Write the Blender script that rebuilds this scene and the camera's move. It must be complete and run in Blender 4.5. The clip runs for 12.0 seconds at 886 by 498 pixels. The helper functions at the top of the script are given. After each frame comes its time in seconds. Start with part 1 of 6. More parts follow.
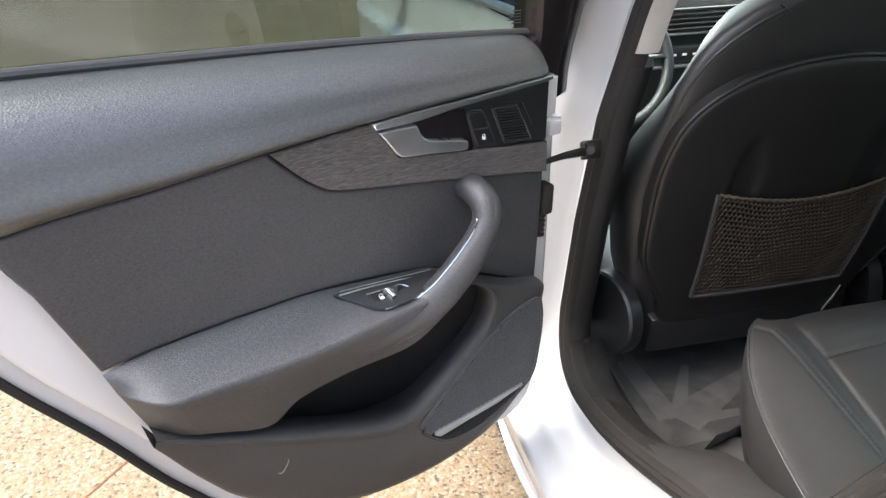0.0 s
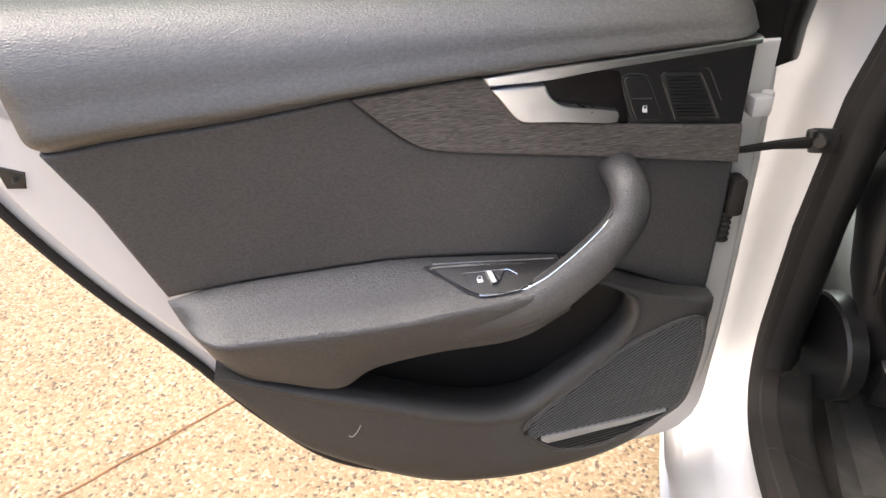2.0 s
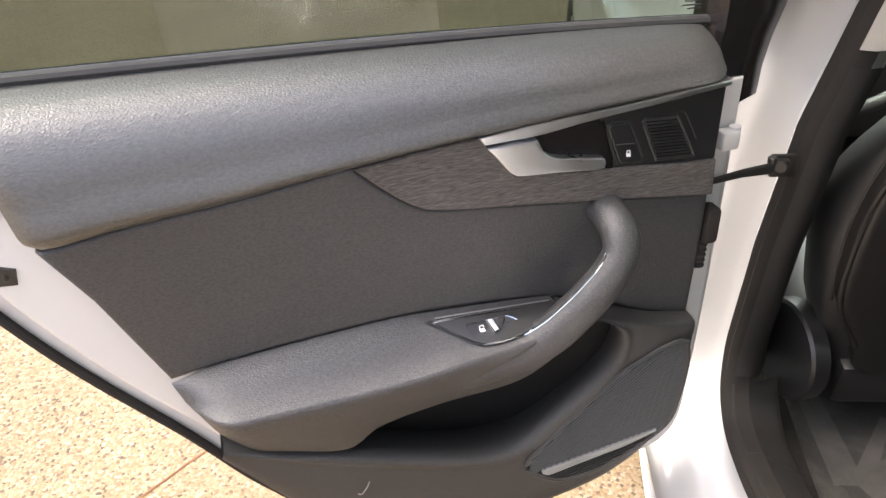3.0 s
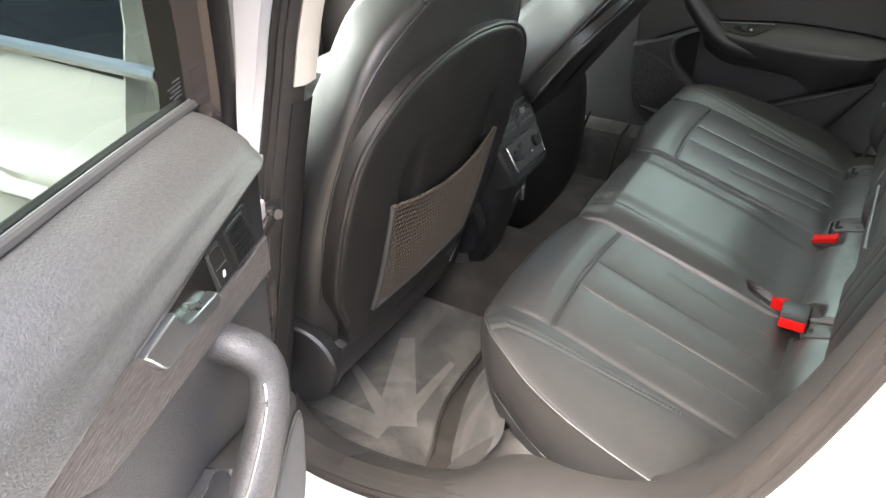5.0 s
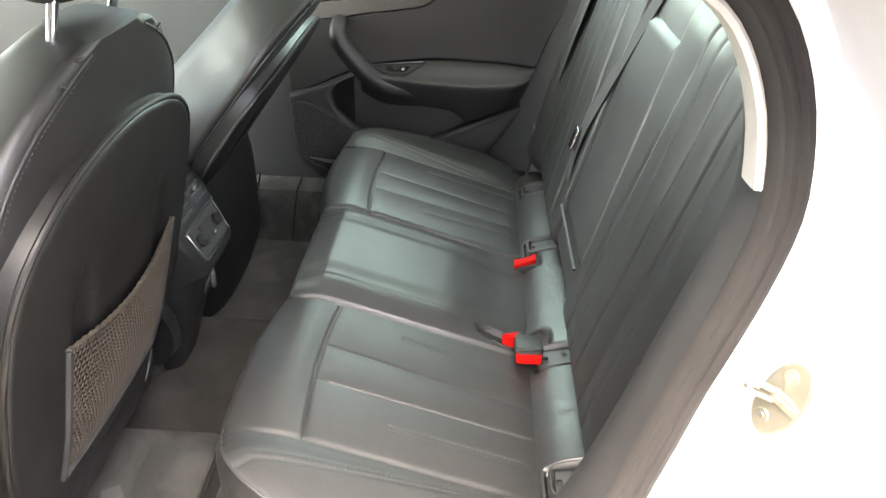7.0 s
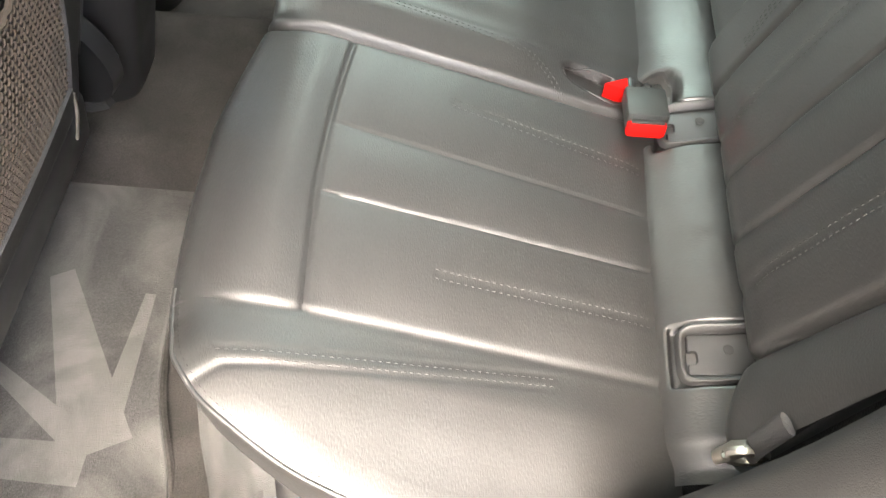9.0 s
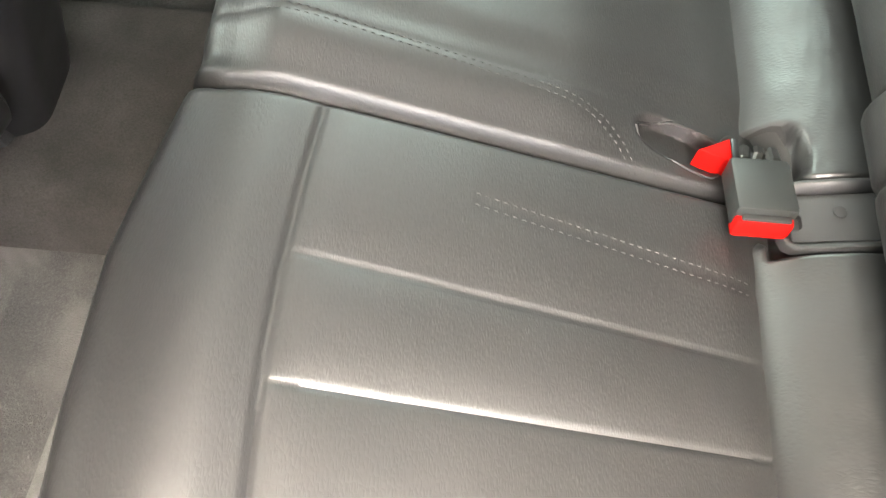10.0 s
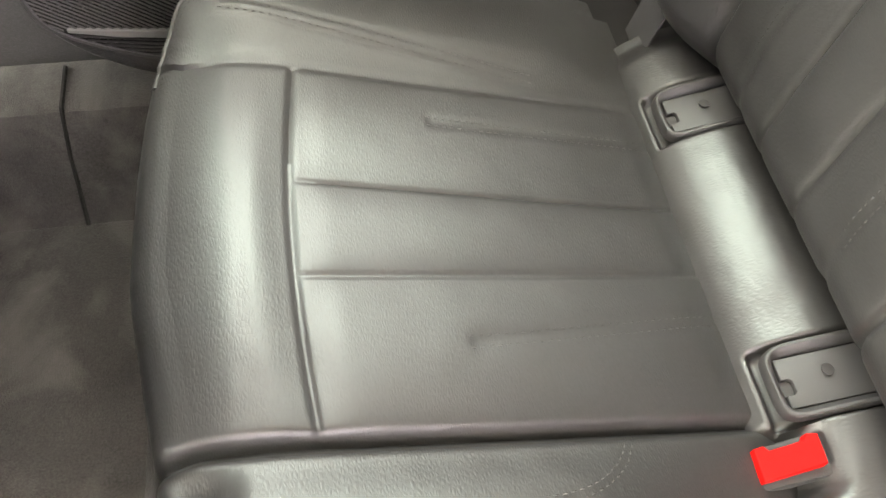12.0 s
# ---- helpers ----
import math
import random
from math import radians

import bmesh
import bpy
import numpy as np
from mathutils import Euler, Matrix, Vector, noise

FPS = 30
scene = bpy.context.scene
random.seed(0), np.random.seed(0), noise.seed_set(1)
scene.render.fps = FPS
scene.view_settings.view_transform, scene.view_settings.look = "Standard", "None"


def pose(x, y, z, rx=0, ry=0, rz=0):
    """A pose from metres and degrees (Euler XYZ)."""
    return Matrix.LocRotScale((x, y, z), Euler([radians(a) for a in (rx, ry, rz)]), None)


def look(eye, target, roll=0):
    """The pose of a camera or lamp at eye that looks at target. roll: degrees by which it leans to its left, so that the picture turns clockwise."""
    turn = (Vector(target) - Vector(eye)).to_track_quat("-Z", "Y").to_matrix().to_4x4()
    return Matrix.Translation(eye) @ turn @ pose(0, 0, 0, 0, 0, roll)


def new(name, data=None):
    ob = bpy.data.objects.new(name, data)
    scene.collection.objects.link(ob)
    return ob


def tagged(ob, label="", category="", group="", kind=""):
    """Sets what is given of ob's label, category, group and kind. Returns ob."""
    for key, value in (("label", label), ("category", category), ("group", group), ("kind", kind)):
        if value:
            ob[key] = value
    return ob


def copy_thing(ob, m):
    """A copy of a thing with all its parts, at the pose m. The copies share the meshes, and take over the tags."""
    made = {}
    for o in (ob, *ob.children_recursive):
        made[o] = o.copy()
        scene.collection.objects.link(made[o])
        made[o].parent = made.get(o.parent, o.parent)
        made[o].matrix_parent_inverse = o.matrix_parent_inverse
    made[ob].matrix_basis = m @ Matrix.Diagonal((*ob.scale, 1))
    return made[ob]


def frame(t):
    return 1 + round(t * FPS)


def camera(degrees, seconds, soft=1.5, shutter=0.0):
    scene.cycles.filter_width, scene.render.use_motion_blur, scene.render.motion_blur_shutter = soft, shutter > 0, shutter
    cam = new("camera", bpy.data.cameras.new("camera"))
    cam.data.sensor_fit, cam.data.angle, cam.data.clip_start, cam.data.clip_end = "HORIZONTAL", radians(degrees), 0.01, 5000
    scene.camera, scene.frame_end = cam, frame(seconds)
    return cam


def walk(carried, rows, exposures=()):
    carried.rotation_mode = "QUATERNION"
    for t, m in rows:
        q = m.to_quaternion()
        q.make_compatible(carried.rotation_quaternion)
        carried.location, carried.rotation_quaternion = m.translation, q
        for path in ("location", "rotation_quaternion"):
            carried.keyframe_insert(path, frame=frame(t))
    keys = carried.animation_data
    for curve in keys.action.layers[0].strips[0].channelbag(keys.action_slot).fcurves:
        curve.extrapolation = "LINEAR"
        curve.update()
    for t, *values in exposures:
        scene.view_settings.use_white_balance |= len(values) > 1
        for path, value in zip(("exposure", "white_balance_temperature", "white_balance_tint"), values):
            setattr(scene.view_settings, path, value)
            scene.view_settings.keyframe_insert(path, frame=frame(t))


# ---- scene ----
cam = camera(60.4, 12.0)
PATH = [
    (0, (1.453, -1.257, 1.248), (-0.313, -0.897, 0.38), -2.0),
    (0.5, (1.373, -1.123, 1.241), (-0.417, -1.113, 0.349), -2.4),
    (1, (1.319, -1.067, 1.225), (-0.425, -1.316, 0.277), -2.5),
    (1.5, (1.293, -1.037, 1.227), (-0.395, -1.409, 0.22), -2.6),
    (2, (1.283, -1.028, 1.232), (-0.38, -1.446, 0.203), -2.8),
    (2.5, (1.291, -1.049, 1.25), (-0.374, -1.454, 0.218), -3.5),
    (2.7, (1.294, -1.075, 1.267), (-0.385, -1.435, 0.241), -3.9),
    (4.3, (1.071, -1.308, 1.325), (-0.314, -0.336, 0.258), -2.4),
    (4.5, (1.038, -1.343, 1.336), (-0.213, -0.213, 0.259), -1.9),
    (5, (0.975, -1.402, 1.35), (0.119, 0.035, 0.254), -0.5),
    (5.5, (0.919, -1.423, 1.337), (0.449, 0.178, 0.234), 0.7),
    (6, (0.875, -1.391, 1.316), (0.677, 0.268, 0.218), 1.5),
    (6.5, (0.85, -1.312, 1.329), (0.775, 0.399, 0.297), 1.9),
    (6.7, (0.848, -1.292, 1.334), (0.797, 0.45, 0.353), 2.0),
    (8.3, (0.813, -1.018, 1.204), (0.753, 0.388, -0.217), 2.8),
    (8.5, (0.795, -0.955, 1.19), (0.736, 0.339, -0.334), 2.6),
    (9, (0.775, -0.801, 1.169), (0.729, 0.244, -0.536), 2.5),
    (9.5, (0.762, -0.64, 1.11), (0.725, 0.276, -0.668), 2.7),
    (9.7, (0.757, -0.585, 1.069), (0.722, 0.296, -0.726), 3.2),
    (10, (0.744, -0.514, 1.026), (0.708, 0.355, -0.774), 2.6),
    (10.2, (0.74, -0.458, 1.035), (0.718, 0.39, -0.776), 3.0),
    (10.5, (0.746, -0.365, 1.023), (0.751, 0.51, -0.776), 3.6),
    (10.7, (0.746, -0.296, 1.013), (0.778, 0.585, -0.783), 3.8),
    (10.8, (0.744, -0.267, 1.011), (0.789, 0.622, -0.78), 4.0),
    (11, (0.734, -0.251, 1.01), (0.791, 0.754, -0.719), 4.7),
    (11.2, (0.716, -0.185, 1.028), (0.818, 0.786, -0.718), 5.2),
    (11.5, (0.689, -0.123, 1.019), (0.854, 0.91, -0.685), 5.5),
    (12, (0.675, -0.016, 1.055), (0.927, 1.038, -0.626), 5.0),
]
walk(cam, [(t, look(eye, target, roll)) for t, eye, target, roll in PATH],
     ((0, 2.38, 6000, 8), (0.8, 2.45, 6400, 10), (2.5, 2.32, 6650, 11), (4.5, 3.4, 6500, 11), (6.5, 3.85, 6500, 9), (8.5, 4.43, 6730, 9), (9.2, 4.6, 6700, 8), (10, 4.75, 6800, 8), (11, 5.0, 7150, 12), (12, 5.35, 7450, 17)))

# ---------------------------------------------------------------- light
SUN_EL, SUN_AZ = radians(66), radians(-86)   # azimuth from +x towards +y
world = bpy.data.worlds.new("world")
scene.world = world
world.use_nodes = True
wt = world.node_tree
sky = wt.nodes.new("ShaderNodeTexSky")
sky.sky_type = "NISHITA"
sky.sun_disc = False
sky.sun_elevation = SUN_EL
sky.sun_rotation = radians(90) - SUN_AZ
sky.air_density, sky.dust_density = 0.85, 7.0
wt.nodes["Background"].inputs["Strength"].default_value = 0.15
wt.links.new(sky.outputs[0], wt.nodes["Background"].inputs["Color"])
sun_data = bpy.data.lights.new("sun", "SUN")
sun_data.energy, sun_data.angle, sun_data.color = 1.45, radians(55), (1.0, 0.94, 0.86)
sun = new("sun", sun_data)
sun_dir = Vector((math.cos(SUN_EL) * math.cos(SUN_AZ), math.cos(SUN_EL) * math.sin(SUN_AZ), math.sin(SUN_EL)))
sun.matrix_world = look(sun_dir * 20, (0, 0, 0))
# daylight of the sky in the window openings
for lname, eye, aim, wide, high, watt in (("far_window_light", (0.74, 0.715, 1.21), (0.74, -0.2, 0.6), 0.74, 0.28, 0.68),
                                          ("rear_window_light", (1.66, -0.034, 1.18), (0.6, -0.034, 0.6), 0.9, 0.3, 0.78),
                                          ("windscreen_light", (-0.74, -0.034, 1.2), (0.9, -0.034, 0.75), 1.1, 0.5, 4.8)):
    ld = bpy.data.lights.new(lname, "AREA")
    ld.shape, ld.size, ld.size_y, ld.energy, ld.color = "RECTANGLE", wide, high, watt, (0.94, 1.0, 0.92)
    lo = new(lname, ld)
    lo.matrix_world = look(eye, aim)

# ---------------------------------------------------------------- materials


def material(name, color, rough=0.5, metal=0.0, spec=0.5, coat=0.0, coat_rough=0.1,
             vary=0.0, vary_scale=4.0, tint=None, bump=0.0, bump_scale=200.0, bump_dist=0.001,
             kind="noise", rough_vary=0.0, sheen=0.0, stretch=(1, 1, 1), turn=0.0, fine=0.0, fine_scale=60.0):
    """A surface with broad and fine variation of colour, gloss and relief."""
    m = bpy.data.materials.new(name)
    m.use_nodes = True
    nt = m.node_tree
    b = nt.nodes["Principled BSDF"]
    b.inputs["Base Color"].default_value = (*color, 1)
    b.inputs["Roughness"].default_value = rough
    b.inputs["Metallic"].default_value = metal
    b.inputs["Specular IOR Level"].default_value = spec
    b.inputs["Coat Weight"].default_value = coat
    b.inputs["Coat Roughness"].default_value = coat_rough
    b.inputs["Sheen Weight"].default_value = sheen
    co = nt.nodes.new("ShaderNodeTexCoord")
    mp = nt.nodes.new("ShaderNodeMapping")
    mp.vector_type = "TEXTURE"
    mp.inputs["Scale"].default_value = [1 / q for q in stretch]
    mp.inputs["Rotation"].default_value = (0, 0, turn)
    nt.links.new(co.outputs["Object"], mp.inputs["Vector"])
    if vary or fine:
        n = nt.nodes.new("ShaderNodeTexNoise")
        n.inputs["Scale"].default_value = vary_scale
        n.inputs["Detail"].default_value = 4
        nt.links.new(mp.outputs[0], n.inputs["Vector"])
        mix = nt.nodes.new("ShaderNodeMix")
        mix.data_type = "RGBA"
        other = tint or tuple(c * 0.6 for c in color)
        mix.inputs["A"].default_value = (*color, 1)
        mix.inputs["B"].default_value = (*other, 1)
        mr = nt.nodes.new("ShaderNodeMapRange")
        mr.inputs["From Min"].default_value, mr.inputs["From Max"].default_value = 0.35, 0.7
        mr.inputs["To Max"].default_value = vary
        nt.links.new(n.outputs["Fac"], mr.inputs["Value"])
        nt.links.new(mr.outputs[0], mix.inputs["Factor"])
        last = mix.outputs["Result"]
        if fine:
            n3 = nt.nodes.new("ShaderNodeTexNoise")
            n3.inputs["Scale"].default_value = fine_scale
            n3.inputs["Detail"].default_value = 3
            nt.links.new(mp.outputs[0], n3.inputs["Vector"])
            mr3 = nt.nodes.new("ShaderNodeMapRange")
            mr3.inputs["From Min"].default_value, mr3.inputs["From Max"].default_value = 0.3, 0.7
            mr3.inputs["To Min"].default_value, mr3.inputs["To Max"].default_value = 1 - fine, 1 + fine
            nt.links.new(n3.outputs["Fac"], mr3.inputs["Value"])
            mul = nt.nodes.new("ShaderNodeVectorMath")
            mul.operation = "SCALE"
            nt.links.new(last, mul.inputs[0])
            nt.links.new(mr3.outputs[0], mul.inputs["Scale"])
            last = mul.outputs[0]
        nt.links.new(last, b.inputs["Base Color"])
        if rough_vary:
            rr = nt.nodes.new("ShaderNodeMapRange")
            rr.inputs["From Min"].default_value, rr.inputs["From Max"].default_value = 0.3, 0.7
            rr.inputs["To Min"].default_value, rr.inputs["To Max"].default_value = rough - rough_vary, rough + rough_vary
            nt.links.new(n.outputs["Fac"], rr.inputs["Value"])
            nt.links.new(rr.outputs[0], b.inputs["Roughness"])
    if bump:
        if kind == "grain":
            t = nt.nodes.new("ShaderNodeTexVoronoi")
            t.feature = "DISTANCE_TO_EDGE"
            t.inputs["Scale"].default_value = bump_scale
            out = t.outputs["Distance"]
            w = nt.nodes.new("ShaderNodeTexNoise")
            w.inputs["Scale"].default_value = bump_scale * 0.6
            nt.links.new(mp.outputs[0], w.inputs["Vector"])
            add = nt.nodes.new("ShaderNodeVectorMath")
            add.operation = "MULTIPLY_ADD"
            k = 0.6 / bump_scale
            add.inputs[1].default_value = (k, k, k)
            nt.links.new(w.outputs["Color"], add.inputs[0])
            nt.links.new(mp.outputs[0], add.inputs[2])
            nt.links.new(add.outputs[0], t.inputs["Vector"])
        else:
            t = nt.nodes.new("ShaderNodeTexNoise")
            t.inputs["Scale"].default_value = bump_scale
            t.inputs["Detail"].default_value = 5
            nt.links.new(mp.outputs[0], t.inputs["Vector"])
            out = t.outputs["Fac"]
        bp = nt.nodes.new("ShaderNodeBump")
        bp.inputs["Strength"].default_value = bump
        bp.inputs["Distance"].default_value = bump_dist
        nt.links.new(out, bp.inputs["Height"])
        nt.links.new(bp.outputs[0], b.inputs["Normal"])
        nt.links.new(bp.outputs[0], b.inputs["Coat Normal"])
    return m


def glass_material(name, tint):
    m = bpy.data.materials.new(name)
    m.use_nodes = True
    nt = m.node_tree
    nt.nodes.remove(nt.nodes["Principled BSDF"])
    tr = nt.nodes.new("ShaderNodeBsdfTransparent")
    tr.inputs["Color"].default_value = (*tint, 1)
    gl = nt.nodes.new("ShaderNodeBsdfGlossy")
    gl.inputs["Roughness"].default_value = 0.02
    fr = nt.nodes.new("ShaderNodeFresnel")
    fr.inputs["IOR"].default_value = 1.5
    mx = nt.nodes.new("ShaderNodeMixShader")
    nt.links.new(fr.outputs[0], mx.inputs[0])
    nt.links.new(tr.outputs[0], mx.inputs[1])
    nt.links.new(gl.outputs[0], mx.inputs[2])
    nt.links.new(mx.outputs[0], nt.nodes["Material Output"].inputs["Surface"])
    return m


DOOR_TURN = radians(-67)
LEATHER = material("black_leather", (0.0145, 0.014, 0.0137), 0.49, spec=0.78, vary=0.3, vary_scale=9, rough_vary=0.06,
                   bump=0.34, bump_scale=440, bump_dist=0.0007, kind="grain", stretch=(1, 0.4, 0.8), fine=0.15, fine_scale=420)
LEATHER_ROLL = material("smooth_black_leather", (0.016, 0.0153, 0.015), 0.44, spec=0.8, vary=0.3, vary_scale=14, rough_vary=0.06,
                        bump=0.35, bump_scale=300, bump_dist=0.0007, kind="grain", stretch=(0.4, 1, 0.8), fine=0.1, fine_scale=420)
SILL_PLASTIC = material("scuffed_sill_plastic", (0.029, 0.0275, 0.0265), 0.58, spec=0.35, vary=0.45, vary_scale=11, rough_vary=0.07, bump=0.45, bump_scale=500, bump_dist=0.0006, kind="grain", fine=0.1, fine_scale=420)
LEATHER_DOOR = material("black_leatherette", (0.038, 0.0374, 0.0385), 0.5, spec=0.55, coat=0.05, coat_rough=0.36, vary=0.3, vary_scale=6, rough_vary=0.04,
                        bump=0.6, bump_scale=380, bump_dist=0.0011, kind="grain", fine=0.32, fine_scale=380, stretch=(0.7, 0.7, 1.2))
PAD = material("grained_soft_pad", (0.038, 0.0376, 0.0366), 0.42, spec=0.8, coat=0.32, coat_rough=0.34, vary=0.3, vary_scale=6, rough_vary=0.04,
               bump=0.48, bump_scale=350, bump_dist=0.0012, kind="grain", fine=0.34, fine_scale=330, stretch=(0.7, 0.7, 1.3))
# Black plastic, coloured darker still to stand in for shade inside recesses.
SHADE_BLACK = material("shade_black_plastic", (0.008, 0.0077, 0.0074), 0.7, spec=0.25, vary=0.3, vary_scale=9, bump=1.0, bump_scale=420, bump_dist=0.001, kind="grain", fine=0.3, fine_scale=420)
PLASTIC = material("black_soft_plastic", (0.038, 0.037, 0.0365), 0.5, spec=0.45, vary=0.25, vary_scale=8,
                   bump=0.9, bump_scale=440, bump_dist=0.0009, kind="grain", fine=0.22, fine_scale=430)
SHELL = material("satin_black_shell", (0.013, 0.0122, 0.0115), 0.42, spec=0.5, vary=0.3, vary_scale=7, rough_vary=0.05, bump=0.3, bump_scale=700, bump_dist=0.0004, kind="grain")
TRIM = material("dark_grey_trim", (0.0095, 0.0092, 0.009), 0.5, spec=0.4, vary=0.3, vary_scale=7, bump=0.4, bump_scale=600, bump_dist=0.0005, kind="grain")
PLASTIC_SMOOTH = material("black_smooth_plastic", (0.013, 0.013, 0.0135), 0.38, spec=0.5, vary=0.3, vary_scale=12, rough_vary=0.06)
PLASTIC_GREY = material("grey_plastic", (0.06, 0.06, 0.062), 0.45, spec=0.5, vary=0.3, vary_scale=15, bump=0.2, bump_scale=700, bump_dist=0.0003)
# Lighter copy of the cover's black plastic, for the light on slat tops.
LIT_SLAT = material("lit_slat_plastic", (0.07, 0.069, 0.067), 0.42, spec=0.5, vary=0.3, vary_scale=30)
STRIP = material("satin_grey_strip", (0.2, 0.2, 0.198), 0.4, spec=0.5, vary=0.2, vary_scale=30)
RUBBER = material("black_rubber", (0.02, 0.0178, 0.0162), 0.75, spec=0.2, vary=0.4, vary_scale=20, tint=(0.03, 0.0265, 0.024), bump=0.2, bump_scale=300)
PAINT = material("white_car_paint", (0.5, 0.497, 0.487), 0.35, spec=0.5, coat=0.8, coat_rough=0.05, vary=0.08, vary_scale=6, tint=(0.62, 0.61, 0.585))
GLOSS_BLACK = material("gloss_black_trim", (0.012, 0.01, 0.01), 0.2, spec=0.5, vary=0.2, vary_scale=9)
SILVER = material("satin_silver", (0.62, 0.63, 0.65), 0.32, metal=1.0, vary=0.15, vary_scale=20, rough_vary=0.05)
CHROME = material("chrome", (0.75, 0.76, 0.78), 0.12, metal=1.0, vary=0.1, vary_scale=30, rough_vary=0.03)
STEEL = material("zinc_steel", (0.38, 0.36, 0.32), 0.4, metal=1.0, vary=0.5, vary_scale=40, tint=(0.35, 0.31, 0.25), rough_vary=0.1)
BRASS = material("brass_plated_steel", (0.33, 0.305, 0.235), 0.45, metal=0.8, vary=0.4, vary_scale=45, tint=(0.25, 0.225, 0.165), rough_vary=0.08)
DARK_STEEL = material("dark_steel", (0.05, 0.048, 0.046), 0.4, metal=0.6, vary=0.5, vary_scale=60, rough_vary=0.1)
WOOD = material("grey_oak_veneer", (0.115, 0.104, 0.097), 0.5, spec=0.4, vary=0.95, vary_scale=100, tint=(0.03, 0.027, 0.025), bump=0.9,
                bump_scale=100, bump_dist=0.001, stretch=(0.7, 13, 13), turn=DOOR_TURN, fine=0.6, fine_scale=150)
# Floor carpet with the shade of footwell and tunnel put into its colour.
SHADED_CARPET = material("shaded_charcoal_carpet", (0.02, 0.0183, 0.0168), 0.95, spec=0.1, vary=0.75, vary_scale=12, tint=(0.046, 0.042, 0.0385),
                  bump=0.8, bump_scale=700, bump_dist=0.0025, sheen=0.02, fine=0.28, fine_scale=420)
# Floor mats, and the lit copy of the carpet on seat base and sill.
MAT_LIT_CARPET = material("charcoal_mat_lit_carpet", (0.028, 0.027, 0.0255), 0.95, spec=0.1, vary=0.75, vary_scale=10, tint=(0.052, 0.05, 0.047),
               bump=0.8, bump_scale=700, bump_dist=0.0025, sheen=0.1, fine=0.28, fine_scale=420)
BEIGE = material("pale_grey_trim", (0.36, 0.34, 0.305), 0.7, spec=0.3, vary=0.2, vary_scale=18, bump=0.3, bump_scale=500)
NET = material("pocket_net", (0.05, 0.04, 0.031), 0.8, spec=0.2, vary=0.4, vary_scale=60, tint=(0.08, 0.062, 0.046))
THREAD = material("grey_thread", (0.055, 0.054, 0.053), 0.7, spec=0.3, vary=0.3, vary_scale=80)
THREAD_DARK = material("dark_thread", (0.03, 0.03, 0.03), 0.7, spec=0.3, vary=0.3, vary_scale=80)
RED = material("red_button", (0.42, 0.005, 0.004), 0.65, spec=0.08, vary=0.15, vary_scale=60)
COVER = material("satin_grey_cover", (0.03, 0.029, 0.029), 0.5, spec=0.5, vary=0.3, vary_scale=30, rough_vary=0.05, bump=0.2, bump_scale=600, bump_dist=0.0003)
BUCKLE = material("grey_buckle_plastic", (0.022, 0.024, 0.023), 0.5, spec=0.4, vary=0.3, vary_scale=30, bump=0.25, bump_scale=500, bump_dist=0.0003)
BELT = material("grey_belt_webbing", (0.045, 0.044, 0.045), 0.75, spec=0.3, vary=0.3, vary_scale=30, bump=0.5, bump_scale=700)
WHITE_MARK = material("white_marking", (0.8, 0.8, 0.8), 0.6, vary=0.05, vary_scale=50)
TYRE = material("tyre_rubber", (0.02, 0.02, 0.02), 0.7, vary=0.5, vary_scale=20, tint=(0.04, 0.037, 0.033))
GLASS = glass_material("tinted_glass", (0.125, 0.16, 0.143))
GLASS_ROOM = glass_material("window_glass", (0.86, 0.96, 0.9))
HEADLINER = material("pale_headliner", (0.7, 0.69, 0.65), 0.9, spec=0.1, vary=0.15, vary_scale=12, bump=0.4, bump_scale=500)


